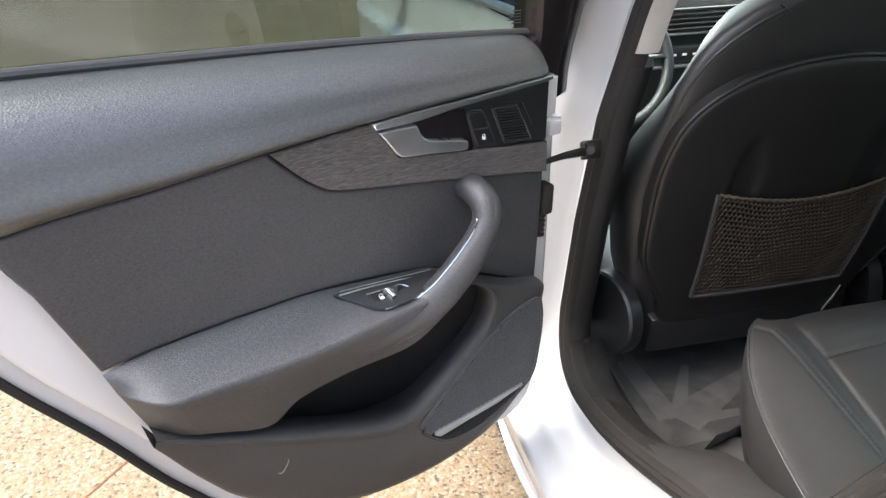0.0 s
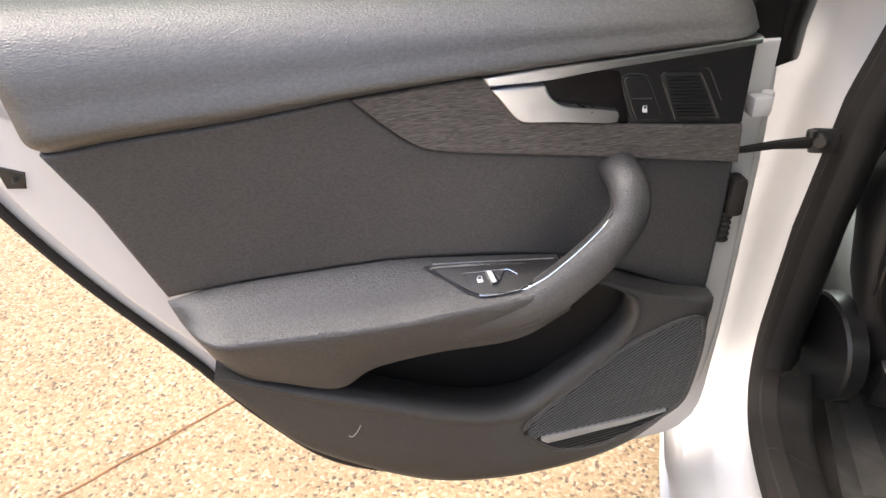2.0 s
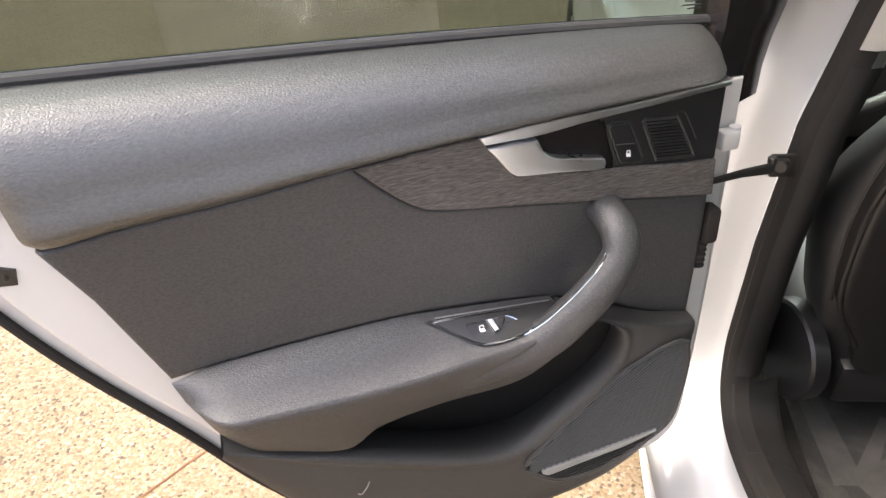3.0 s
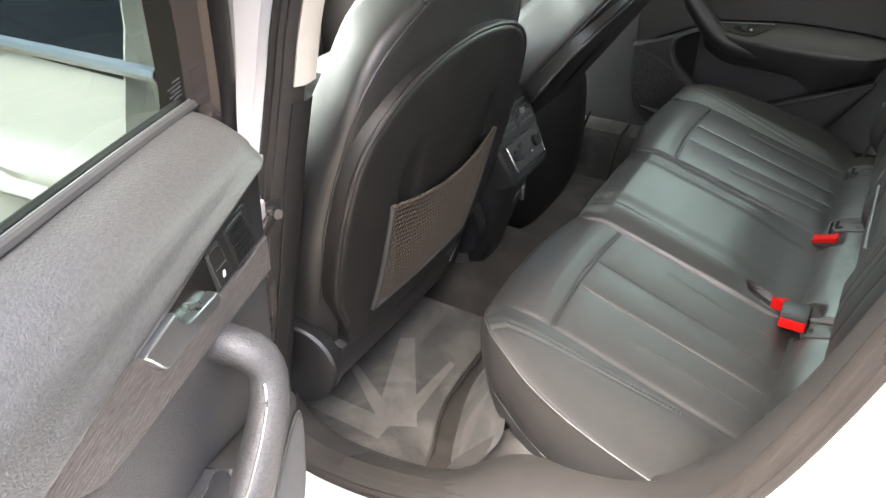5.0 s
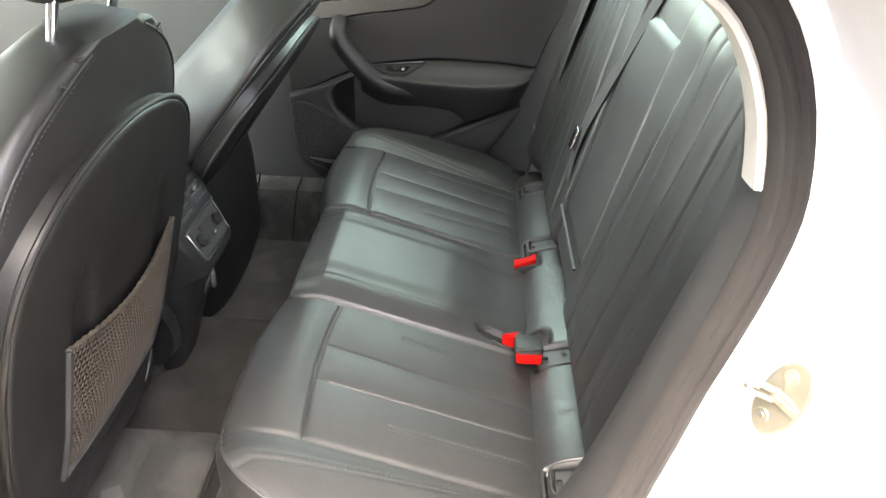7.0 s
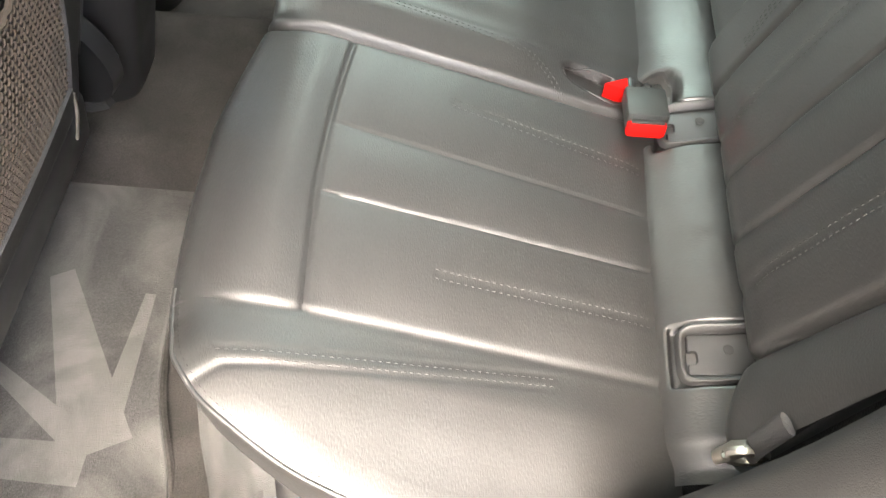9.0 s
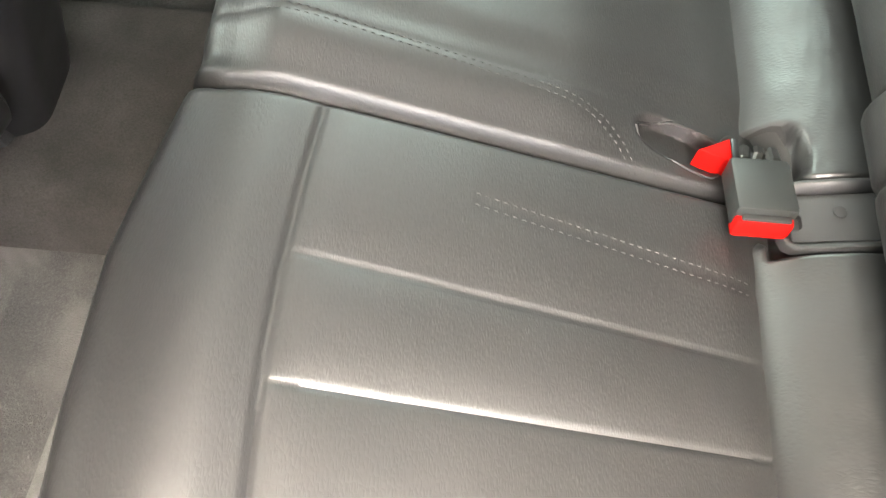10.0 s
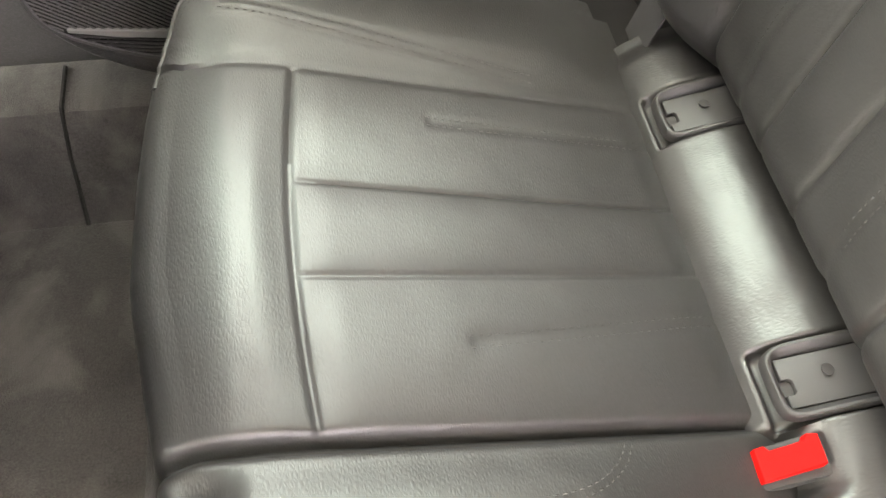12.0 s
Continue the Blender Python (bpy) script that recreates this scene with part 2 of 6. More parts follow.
def ground_material():
    """Exposed-aggregate drive: pebbles of several colours in a sandy binder."""
    m = material("exposed_aggregate", (0.5, 0.4, 0.28), 0.85, spec=0.2)
    nt = m.node_tree
    b = nt.nodes["Principled BSDF"]
    co = nt.nodes.new("ShaderNodeTexCoord")
    vo = nt.nodes.new("ShaderNodeTexVoronoi")
    vo.inputs["Scale"].default_value = 135
    vo.inputs["Randomness"].default_value = 1
    nt.links.new(co.outputs["Object"], vo.inputs["Vector"])
    ramp = nt.nodes.new("ShaderNodeValToRGB")
    ramp.color_ramp.interpolation = "CONSTANT"
    stops = ((0, (0.40, 0.30, 0.18)), (0.3, (0.45, 0.35, 0.22)), (0.56, (0.34, 0.24, 0.14)), (0.72, (0.50, 0.41, 0.29)),
             (0.86, (0.22, 0.16, 0.11)), (0.93, (0.15, 0.12, 0.09)), (0.96, (0.54, 0.47, 0.36)))
    el = ramp.color_ramp.elements
    el[0].position, el[0].color = 0, (*stops[0][1], 1)
    el[1].position, el[1].color = stops[1][0], (*stops[1][1], 1)
    for p, c in stops[2:]:
        el.new(p).color = (*c, 1)
    sep = nt.nodes.new("ShaderNodeSeparateColor")
    nt.links.new(vo.outputs["Color"], sep.inputs[0])
    nt.links.new(sep.outputs[0], ramp.inputs["Fac"])
    big = nt.nodes.new("ShaderNodeTexNoise")
    big.inputs["Scale"].default_value = 1.6
    big.inputs["Detail"].default_value = 6
    nt.links.new(co.outputs["Object"], big.inputs["Vector"])
    mr = nt.nodes.new("ShaderNodeMapRange")
    mr.inputs["To Min"].default_value, mr.inputs["To Max"].default_value = 0.245, 0.455
    nt.links.new(big.outputs["Fac"], mr.inputs["Value"])
    sc = nt.nodes.new("ShaderNodeVectorMath")
    sc.operation = "SCALE"
    nt.links.new(ramp.outputs["Color"], sc.inputs[0])
    nt.links.new(mr.outputs[0], sc.inputs["Scale"])
    nt.links.new(sc.outputs[0], b.inputs["Base Color"])
    bp = nt.nodes.new("ShaderNodeBump")
    bp.inputs["Strength"].default_value, bp.inputs["Distance"].default_value = 0.6, 0.003
    bp.invert = True
    nt.links.new(vo.outputs["Distance"], bp.inputs["Height"])
    nt.links.new(bp.outputs[0], b.inputs["Normal"])
    return m


def mat_marks(m):
    """Brushed pile: straight-edged lighter strokes left by a vacuum nozzle."""
    nt = m.node_tree
    b = nt.nodes["Principled BSDF"]
    src = b.inputs["Base Color"].links[0].from_socket
    co = nt.nodes.new("ShaderNodeTexCoord")

    def stroke(px, py, qx, qy, half, taper):
        ln = math.hypot(qx - px, qy - py)
        ang = math.atan2(qy - py, qx - px)
        mp = nt.nodes.new("ShaderNodeMapping")
        mp.vector_type = "TEXTURE"
        mp.inputs["Location"].default_value = (px, py, 0)
        mp.inputs["Rotation"].default_value = (0, 0, ang)
        nt.links.new(co.outputs["Object"], mp.inputs["Vector"])
        sx = nt.nodes.new("ShaderNodeSeparateXYZ")
        nt.links.new(mp.outputs[0], sx.inputs[0])

        def op(kind, a, c):
            n = nt.nodes.new("ShaderNodeMath")
            n.operation = kind
            for k, v in enumerate((a, c)):
                if isinstance(v, (int, float)):
                    n.inputs[k].default_value = v
                else:
                    nt.links.new(v, n.inputs[k])
            return n.outputs[0]
        x, y = sx.outputs[0], op("ABSOLUTE", sx.outputs[1], 0)
        lim = op("ADD", op("MULTIPLY", x, taper), half)
        inside = op("MULTIPLY", op("LESS_THAN", y, lim), op("MULTIPLY", op("GREATER_THAN", x, 0.0), op("LESS_THAN", x, ln)))
        return inside, op
    parts, op = [], None
    for s in MARKS:
        f, op = stroke(*s)
        parts.append(f)
    total = parts[0]
    for p in parts[1:]:
        total = op("MAXIMUM", total, p)
    n = nt.nodes.new("ShaderNodeTexNoise")
    n.inputs["Scale"].default_value = 30
    nt.links.new(co.outputs["Object"], n.inputs["Vector"])
    sm = nt.nodes.new("ShaderNodeTexNoise")
    sm.inputs["Scale"].default_value, sm.inputs["Detail"].default_value, sm.inputs["Distortion"].default_value = 7, 6, 1.2
    nt.links.new(co.outputs["Object"], sm.inputs["Vector"])
    smudge = op("MULTIPLY", op("MAXIMUM", op("SUBTRACT", sm.outputs["Fac"], 0.46), 0), 3.4)
    amt = op("MINIMUM", op("ADD", op("MULTIPLY", total, op("ADD", op("MULTIPLY", n.outputs["Fac"], 0.7), 0.3)), smudge), 1.0)
    mix = nt.nodes.new("ShaderNodeMix")
    mix.data_type = "RGBA"
    nt.links.new(amt, mix.inputs["Factor"])
    nt.links.new(src, mix.inputs["A"])
    mix.inputs["B"].default_value = (0.095, 0.091, 0.085, 1)
    nt.links.new(mix.outputs["Result"], b.inputs["Base Color"])


# start, end, half width and widening of each stroke on the mat
MARKS = ((0.25, -0.34, 0.37, -0.57, 0.016, 0.10), (0.375, -0.36, 0.372, -0.56, 0.007, 0.05), (0.10, -0.575, 0.36, -0.585, 0.008, 0.06),
         (0.2, -0.47, 0.36, -0.57, 0.008, 0.05), (0.15, -0.60, 0.36, -0.60, 0.008, 0.02))
mat_marks(MAT_LIT_CARPET)
AGGREGATE = ground_material()
GROUT = material("dark_joint", (0.13, 0.07, 0.038), 0.95, vary=0.5, vary_scale=9, spec=0.1)

# ---------------------------------------------------------------- mesh helpers


def thing(name, at, label, category, group="", kind=""):
    e = new(name)
    e.empty_display_size = 0.05
    e.matrix_basis = Matrix.Translation(at)
    return tagged(e, label, category, group, kind)


def part(name, geo, mat, parent, label="", smooth=True, sharp=38, kind=""):
    """Links a mesh, given as (verts, faces) in world coordinates or as a bmesh, under a thing or a part."""
    me = bpy.data.meshes.new(name)
    if isinstance(geo, tuple):
        bm = bmesh.new()
        vs = [bm.verts.new(v) for v in geo[0]]
        for f in geo[1]:
            if len(set(f)) > 2:
                try:
                    bm.faces.new([vs[i] for i in f])
                except ValueError:
                    pass
    else:
        bm = geo
    bmesh.ops.recalc_face_normals(bm, faces=bm.faces)
    bm.to_mesh(me)
    bm.free()
    me.materials.append(mat)
    if smooth:
        for p in me.polygons:
            p.use_smooth = True
        me.set_sharp_from_angle(angle=radians(sharp))
    ob = new(name, me)
    if parent is not None:
        ob.parent = parent
        if parent.parent is None and parent.data is None:
            ob.matrix_parent_inverse = parent.matrix_basis.inverted()
    if label:
        ob["label"] = label
    if kind:
        ob["kind"] = kind
    return ob


def surface(name, geo, mat, label, category="", kind="structure", sharp=38):
    ob = part(name, geo, mat, None, sharp=sharp)
    return tagged(ob, label, category or name.replace("_", " "), "", kind)


def merged(*geos):
    vs, fs = [], []
    for v, f in geos:
        k = len(vs)
        vs += list(v)
        fs += [tuple(i + k for i in q) for q in f]
    return vs, fs


def spline(pts, n, closed=False):
    """n points evenly spaced along a Catmull-Rom curve through pts."""
    P = [Vector(p) for p in pts]
    m = len(P)
    fine = []
    for i in range(m if closed else m - 1):
        if closed:
            a, b, c, d = (P[(i + k) % m] for k in (-1, 0, 1, 2))
        else:
            b, c = P[i], P[i + 1]
            a = P[i - 1] if i else 2 * b - c
            d = P[i + 2] if i + 2 < m else 2 * c - b
        for s in range(12):
            t = s / 12
            fine.append(0.5 * ((2 * b) + (c - a) * t + (2 * a - 5 * b + 4 * c - d) * t * t + (3 * b - 3 * c + d - a) * t ** 3))
    fine.append(P[0] if closed else P[-1])
    lens = [0.0]
    for a, b in zip(fine, fine[1:]):
        lens.append(lens[-1] + (b - a).length)
    out, j = [], 0
    count = n if closed else n - 1
    for i in range(n):
        want = lens[-1] * i / count
        while j < len(lens) - 2 and lens[j + 1] < want:
            j += 1
        span = lens[j + 1] - lens[j] or 1
        out.append(fine[j].lerp(fine[j + 1], (want - lens[j]) / span))
    return out


def grid(f, nu, nv, wrap=False):
    """A sheet of quads over f(a, b), a and b from 0 to 1."""
    vs = [tuple(f(i / (nu if wrap else nu - 1), j / (nv - 1))) for i in range(nu) for j in range(nv)]
    fs = []
    for i in range(nu if wrap else nu - 1):
        for j in range(nv - 1):
            k = (i + 1) % nu
            fs.append((i * nv + j, k * nv + j, k * nv + j + 1, i * nv + j + 1))
    return vs, fs


def rows(rings, wrap=False, caps=False):
    """A sheet through rows of points, all of one length. wrap: each row is a closed ring."""
    n = len(rings[0])
    vs = [tuple(p) for r in rings for p in r]
    fs = []
    for i in range(len(rings) - 1):
        for j in range(n if wrap else n - 1):
            k = (j + 1) % n
            fs.append((i * n + j, i * n + k, (i + 1) * n + k, (i + 1) * n + j))
    if caps:
        fs.append(tuple(range(n)))
        fs.append(tuple((len(rings) - 1) * n + j for j in range(n)))
    return vs, fs


def tube(path, r, n=10, closed=False, flat=1.0, up=(0, 0, 1)):
    """A tube along a path; r a number or one for each point; flat: height over width of its section."""
    P = [Vector(p) for p in path]
    m = len(P)
    rings = []
    for i, p in enumerate(P):
        if closed:
            t = P[(i + 1) % m] - P[i - 1]
        else:
            t = P[min(i + 1, m - 1)] - P[max(i - 1, 0)]
        t.normalize()
        side = t.cross(Vector(up))
        if side.length < 1e-4:
            side = t.cross(Vector((1, 0, 0)))
        side.normalize()
        top = side.cross(t)
        rad = r[i] if isinstance(r, (list, tuple)) else r
        rings.append([p + side * (rad * math.cos(6.28318 * k / n)) + top * (rad * flat * math.sin(6.28318 * k / n)) for k in range(n)])
    if closed:
        rings.append(rings[0])
    return rows(rings, wrap=True, caps=not closed)


def inset(poly, d):
    """A plane outline moved inwards by d."""
    n = len(poly)
    area = sum(poly[i][0] * poly[(i + 1) % n][1] - poly[(i + 1) % n][0] * poly[i][1] for i in range(n))
    s = 1 if area > 0 else -1
    out = []
    for i in range(n):
        (ax, ay), (bx, by), (cx, cy) = poly[i - 1], poly[i], poly[(i + 1) % n]
        ux, uy, vx, vy = bx - ax, by - ay, cx - bx, cy - by
        lu, lv = math.hypot(ux, uy) or 1, math.hypot(vx, vy) or 1
        nx, ny = -(uy / lu + vy / lv), ux / lu + vx / lv
        ln = math.hypot(nx, ny) or 1
        dot = max(0.5, ln / 2)
        out.append((bx + s * d * nx / ln / dot, by + s * d * ny / ln / dot))
    return out


def pillow(poly, to, w0, w1, r, steps=3):
    """A raised plate with a rounded rim: outline poly, from depth w0 to w1; to(u, h, w) gives the place."""
    rings = [[to(u, h, w0) for u, h in poly]]
    sgn = 1 if w1 > w0 else -1
    for k in range(steps + 1):
        a = math.pi / 2 * k / steps
        ring = inset(poly, r * (1 - math.cos(a)))
        rings.append([to(u, h, w1 - sgn * r * (1 - math.sin(a))) for u, h in ring])
    rings.append([to(u, h, w1) for u, h in inset(poly, r + min(0.0008, r * 0.3))])
    vs, fs = rows(rings, wrap=True)
    n = len(poly)
    fs.append(tuple(len(vs) - n + j for j in range(n)))
    return vs, fs


def rbox(center, size, r=0.004, m=None, seg=2):
    """A box with rounded edges."""
    bm = bmesh.new()
    bmesh.ops.create_cube(bm, size=1)
    for v in bm.verts:
        v.co = Vector((v.co.x * size[0], v.co.y * size[1], v.co.z * size[2]))
    bmesh.ops.bevel(bm, geom=list(bm.edges), offset=min(r, 0.45 * min(size)), segments=seg, affect="EDGES", profile=0.5)
    M = Matrix.Translation(center) @ (m.to_4x4() if m else Matrix())
    vs = [tuple(M @ v.co) for v in bm.verts]
    bm.verts.index_update()
    fs = [tuple(v.index for v in f.verts) for f in bm.faces]
    bm.free()
    return vs, fs


def frame_of(ax, ay, az):
    return Matrix((ax, ay, az)).transposed()


def disc(center, axis, r, depth, n=28, bevel=0.15):
    """A round plate with a bevelled rim."""
    ax = Vector(axis).normalized()
    s = ax.orthogonal().normalized()
    t = ax.cross(s)
    c = Vector(center)
    prof = [(r, 0), (r, depth * (1 - bevel)), (r - depth * bevel, depth), (0.001, depth)]
    rings = [[c + ax * d + (s * math.cos(6.28318 * k / n) + t * math.sin(6.28318 * k / n)) * q for k in range(n)] for q, d in prof]
    return rows(rings, wrap=True, caps=True)


def stitches(path, up, length=0.0042, gap=0.0024, width=0.00055, high=0.0006):
    """Thread dashes along a path; up(p) gives the way off the surface."""
    P = [Vector(p) for p in path]
    vs, fs = [], []
    total = sum((b - a).length for a, b in zip(P, P[1:]))
    q = spline(P, max(3, int(total / (length + gap))))
    for a, b in zip(q, q[1:]):
        t = (b - a).normalized()
        n = Vector(up(a)).normalized()
        s = t.cross(n)
        e = a + t * min(length, (b - a).length * 0.75)
        k = len(vs)
        vs += [tuple(a + s * width), tuple(a - s * width), tuple(e - s * width), tuple(e + s * width),
               tuple((a + e) / 2 + n * high + s * width * 0.4), tuple((a + e) / 2 + n * high - s * width * 0.4)]
        fs += [(k, k + 1, k + 5, k + 4), (k + 2, k + 3, k + 4, k + 5), (k + 1, k + 2, k + 5), (k + 3, k, k + 4)]
    return vs, fs


def lerp(a, b, t):
    return a + (b - a) * t


def smooth(t):
    t = min(1, max(0, t))
    return t * t * (3 - 2 * t)


def table(pairs, x):
    """Straight lines between pairs of (x, value)."""
    if x <= pairs[0][0]:
        return pairs[0][1]
    for (a, va), (b, vb) in zip(pairs, pairs[1:]):
        if x <= b:
            return lerp(va, vb, (x - a) / (b - a))
    return pairs[-1][1]

# ---------------------------------------------------------------- ground and surroundings
GZ = -0.035
gv, gf = grid(lambda a, b: (lerp(-3000, 3000, a), lerp(-3000, 3000, b), GZ), 3, 3)
surface("ground", (gv, gf), AGGREGATE, "sandy exposed-aggregate concrete driveway with fine pebbles", "ground")

jp = [Vector((lerp(-1.6, 2.4, k / 160), -1.875 - 0.695 * lerp(-1.6, 2.4, k / 160), GZ + 0.0015)) for k in range(161)]
side_j = Vector((0.57, 0.82, 0))
wob_j = [0.006 * noise.noise(Vector((k * 0.37, 0, 2))) for k in range(161)]
surface("ground_joint", rows([[p + side_j * (wob_j[k] + d * (1 + 0.5 * noise.noise(Vector((k * 0.9, d * 90, 5))))) + Vector((0, 0, z)) for k, p in enumerate(jp)] for d, z in ((-0.0035, 0), (-0.0012, 0.001), (0.0012, 0.001), (0.0035, 0))]), GROUT, "thin brown filled joint in the concrete", "joint")

# ---------------------------------------------------------------- the open rear door
# local axes: u along the door from the hinge, w towards the cabin side, h up
DD = Vector((0.3911, -0.9203, 0))
DN0 = Vector((0.9203, 0.3911, 0))
LEAN = radians(3)
DN = DN0 * math.cos(LEAN) - Vector((0, 0, math.sin(LEAN)))
DH = DN0 * math.sin(LEAN) + Vector((0, 0, math.cos(LEAN)))
DO = DN0 * 0.05 + DD * 0.95 + Vector((0, 0, 0.75)) - DH * 0.75


def left_door(u, h, w):
    return DO + DD * u + DH * h + DN * w


def right_door(u, h, w):
    """The opposite door, shut: the mirror image on the far side of the cabin."""
    return Vector((0.32 + u, 0.69 - w, h - 0.015))


PAD_LOW = [(0.768, 0.952), (0.688, 0.961), (0.582, 0.968), (0.47, 0.980), (0.336, 0.990), (0.18, 0.998), (0.043, 1.003)]
WOOD_LOW = [(0.47, 0.980), (0.435, 0.945), (0.407, 0.923), (0.375, 0.912), (0.235, 0.890), (0.042, 0.858)]
ARM_TOP = [(0.69, 0.769), (0.619, 0.777), (0.494, 0.781), (0.408, 0.779), (0.249, 0.760)]
RIDGE = [(0.682, 0.745), (0.60, 0.742), (0.52, 0.739), (0.44, 0.739), (0.38, 0.744), (0.32, 0.748), (0.285, 0.754), (0.245, 0.768)]
ARM_LOW = [(0.657, 0.682), (0.59, 0.656), (0.521, 0.632), (0.477, 0.655), (0.401, 0.665), (0.303, 0.668), (0.24, 0.70)]
SPEAKER = [(0.064, 0.655), (0.074, 0.660), (0.099, 0.656), (0.130, 0.644), (0.17, 0.622), (0.224, 0.575), (0.279, 0.523), (0.287, 0.512), (0.287, 0.500), (0.271, 0.481),
           (0.25, 0.464), (0.232, 0.457), (0.205, 0.4555), (0.17, 0.460), (0.125, 0.477), (0.089, 0.497), (0.070, 0.518), (0.062, 0.56), (0.058, 0.62)]


def v2(pts, n):
    return [(p.x, p.y) for p in spline([(a, b, 0) for a, b in pts], n)]


def door_trim(door, to, hide=None):
    """The inner lining of a rear door with all its fittings."""
    # hide: darker leather, with black for chrome, to colour a door in shade.
    leather = hide or LEATHER_DOOR
    bright = PLASTIC_SMOOTH if hide else CHROME
    # upper pad under the window
    top = spline([(0.80, 1.092, 0), (0.60, 1.083, 0), (0.40, 1.073, 0), (0.2, 1.061, 0), (0.045, 1.048, 0)], 60)
    low = spline([(a, b, 0) for a, b in PAD_LOW], 60)
    prof = ((0, -0.012), (0.025, 0.003), (0.08, 0.014), (0.15, 0.0195), (0.24, 0.0175), (0.36, 0.0125), (0.52, 0.007), (0.66, -0.001), (0.8, -0.013), (0.9, -0.027), (0.96, -0.042), (1, -0.064))
    prof = [(p.x, p.y) for p in spline([(b, w, 0) for b, w in prof], 160)]

    def pad(a, b):
        i = a * 59
        j = min(58, int(i))
        p, q = low[j].lerp(low[j + 1], i - j), top[j].lerp(top[j + 1], i - j)
        s = p.lerp(q, b)
        edge = -0.026 * max(0, (a - 0.945) / 0.055) ** 2.2 - 0.015 * max(0, (0.03 - a) / 0.03) ** 2
        return to(s.x, s.y, table(prof, b) + edge)
    part("upper_pad", grid(pad, 60, 40), hide or PAD, door, "black grained soft pad", sharp=70)
    # leather insert
    ins = v2(PAD_LOW[:4], 14) + v2(WOOD_LOW, 24)[1:] + [(0.042, 0.78), (0.045, 0.674)] + [(0.10, 0.69), (0.16, 0.72), (0.249, 0.757)] + v2(ARM_TOP[::-1], 16)[1:] + [(0.735, 0.887)]
    part("insert", pillow(ins, to, -0.03, -0.003, 0.006), leather, door, "flat black leatherette insert")
    # wood veneer
    wood = v2(WOOD_LOW, 30) + [(0.045, 0.905), (0.12, 0.9135), (0.187, 0.9225), (0.298, 0.9385), (0.31, 0.953), (0.326, 0.979), (0.336, 0.988)] + v2(PAD_LOW[4:2:-1], 10)[1:-1]
    part("wood_trim", pillow(wood, to, -0.02, 0.004, 0.003), WOOD, door, "dark grey open-grain oak strip")
    # black fascia round the handle
    fascia = [(0.2, 0.9855), (0.12, 0.9905), (0.046, 0.996), (0.0455, 0.9065), (0.12, 0.915), (0.186, 0.924), (0.196, 0.944), (0.203, 0.96)]
    part("handle_fascia", pillow(fascia, to, -0.02, 0.001, 0.002), PLASTIC_SMOOTH, door, "smooth black plastic")
    cup = v2(((0.272, 0.980), (0.233, 0.981), (0.199, 0.979), (0.193, 0.96), (0.183, 0.925), (0.20, 0.930), (0.25, 0.937), (0.285, 0.95), (0.272, 0.980)), 30)[:-1]
    cup_mid = inset(cup, 0.006)
    part("handle_recess", rows([[to(u, h, 0.0016) for u, h in inset(cup, -0.003)], [to(u, h, 0.0016) for u, h in cup], [to(u, h, -0.012) for u, h in inset(cup, 0.002)],
                                [to(u, h, -0.022 - 0.05 * (u - 0.19)) for u, h in cup_mid], [to(lerp(0.235, u, 0.1), lerp(0.957, h, 0.1), -0.026) for u, h in cup_mid]], wrap=True, caps=True),
         GLOSS_BLACK, door, "glossy black recess behind the handle", sharp=60)
    # bright strip and lever, with a thin dark gap between them
    strip = v2(((0.339, 0.990), (0.276, 0.9945), (0.186, 0.9975), (0.044, 1.0045)), 16) + v2(((0.044, 0.9975), (0.12, 0.992), (0.211, 0.9865), (0.276, 0.9805), (0.333, 0.9807)), 14)
    part("bright_strip", pillow(strip, to, -0.01, 0.008, 0.002), SILVER, door, "satin aluminium strip")
    lever = (v2(((0.3315, 0.9785), (0.30, 0.9785), (0.2765, 0.978)), 5) + v2(((0.273, 0.971), (0.266, 0.960), (0.253, 0.953), (0.228, 0.948), (0.200, 0.9425)), 12)
             + v2(((0.196, 0.940), (0.1945, 0.935), (0.1955, 0.929)), 4) + v2(((0.205, 0.9285), (0.252, 0.9350), (0.294, 0.9395), (0.303, 0.943), (0.31, 0.950), (0.324, 0.969)), 18))
    part("release_lever", pillow(lever, to, -0.01, 0.012, 0.002, 3), SILVER, door, "satin silver door release lever")
    # lock button
    btn = v2(((0.1905, 0.970), (0.189, 0.974), (0.184, 0.9755), (0.170, 0.974), (0.164, 0.9695), (0.1455, 0.931), (0.1445, 0.926), (0.148, 0.923), (0.167, 0.925), (0.174, 0.9285), (0.1905, 0.970)), 40)[:-1]
    b = part("lock_button", pillow(btn, to, 0, 0.0036, 0.0018), PLASTIC_SMOOTH, door, "black lock button with a white padlock mark")
    part("button_gap", tube([to(u, h, 0.0012) for u, h in inset(btn, -0.0013)], 0.0011, 6, closed=True), TYRE, b)
    part("button_split", pillow([(0.1795, 0.9500), (0.157, 0.9475), (0.157, 0.9487), (0.1795, 0.9512)], to, 0.003, 0.0043, 0.0003, 1), PLASTIC_GREY, b)
    part("padlock_mark", merged(pillow([(0.1655, 0.9335), (0.1600, 0.9325), (0.1608, 0.9368), (0.1663, 0.9378)], to, 0.003, 0.0042, 0.0004, 1),
                                tube([to(0.1655, 0.9372, 0.0038), to(0.1652, 0.9408, 0.0038), to(0.1620, 0.9405, 0.0038), to(0.1612, 0.9368, 0.0038)], 0.00055, 6)), WHITE_MARK, b)
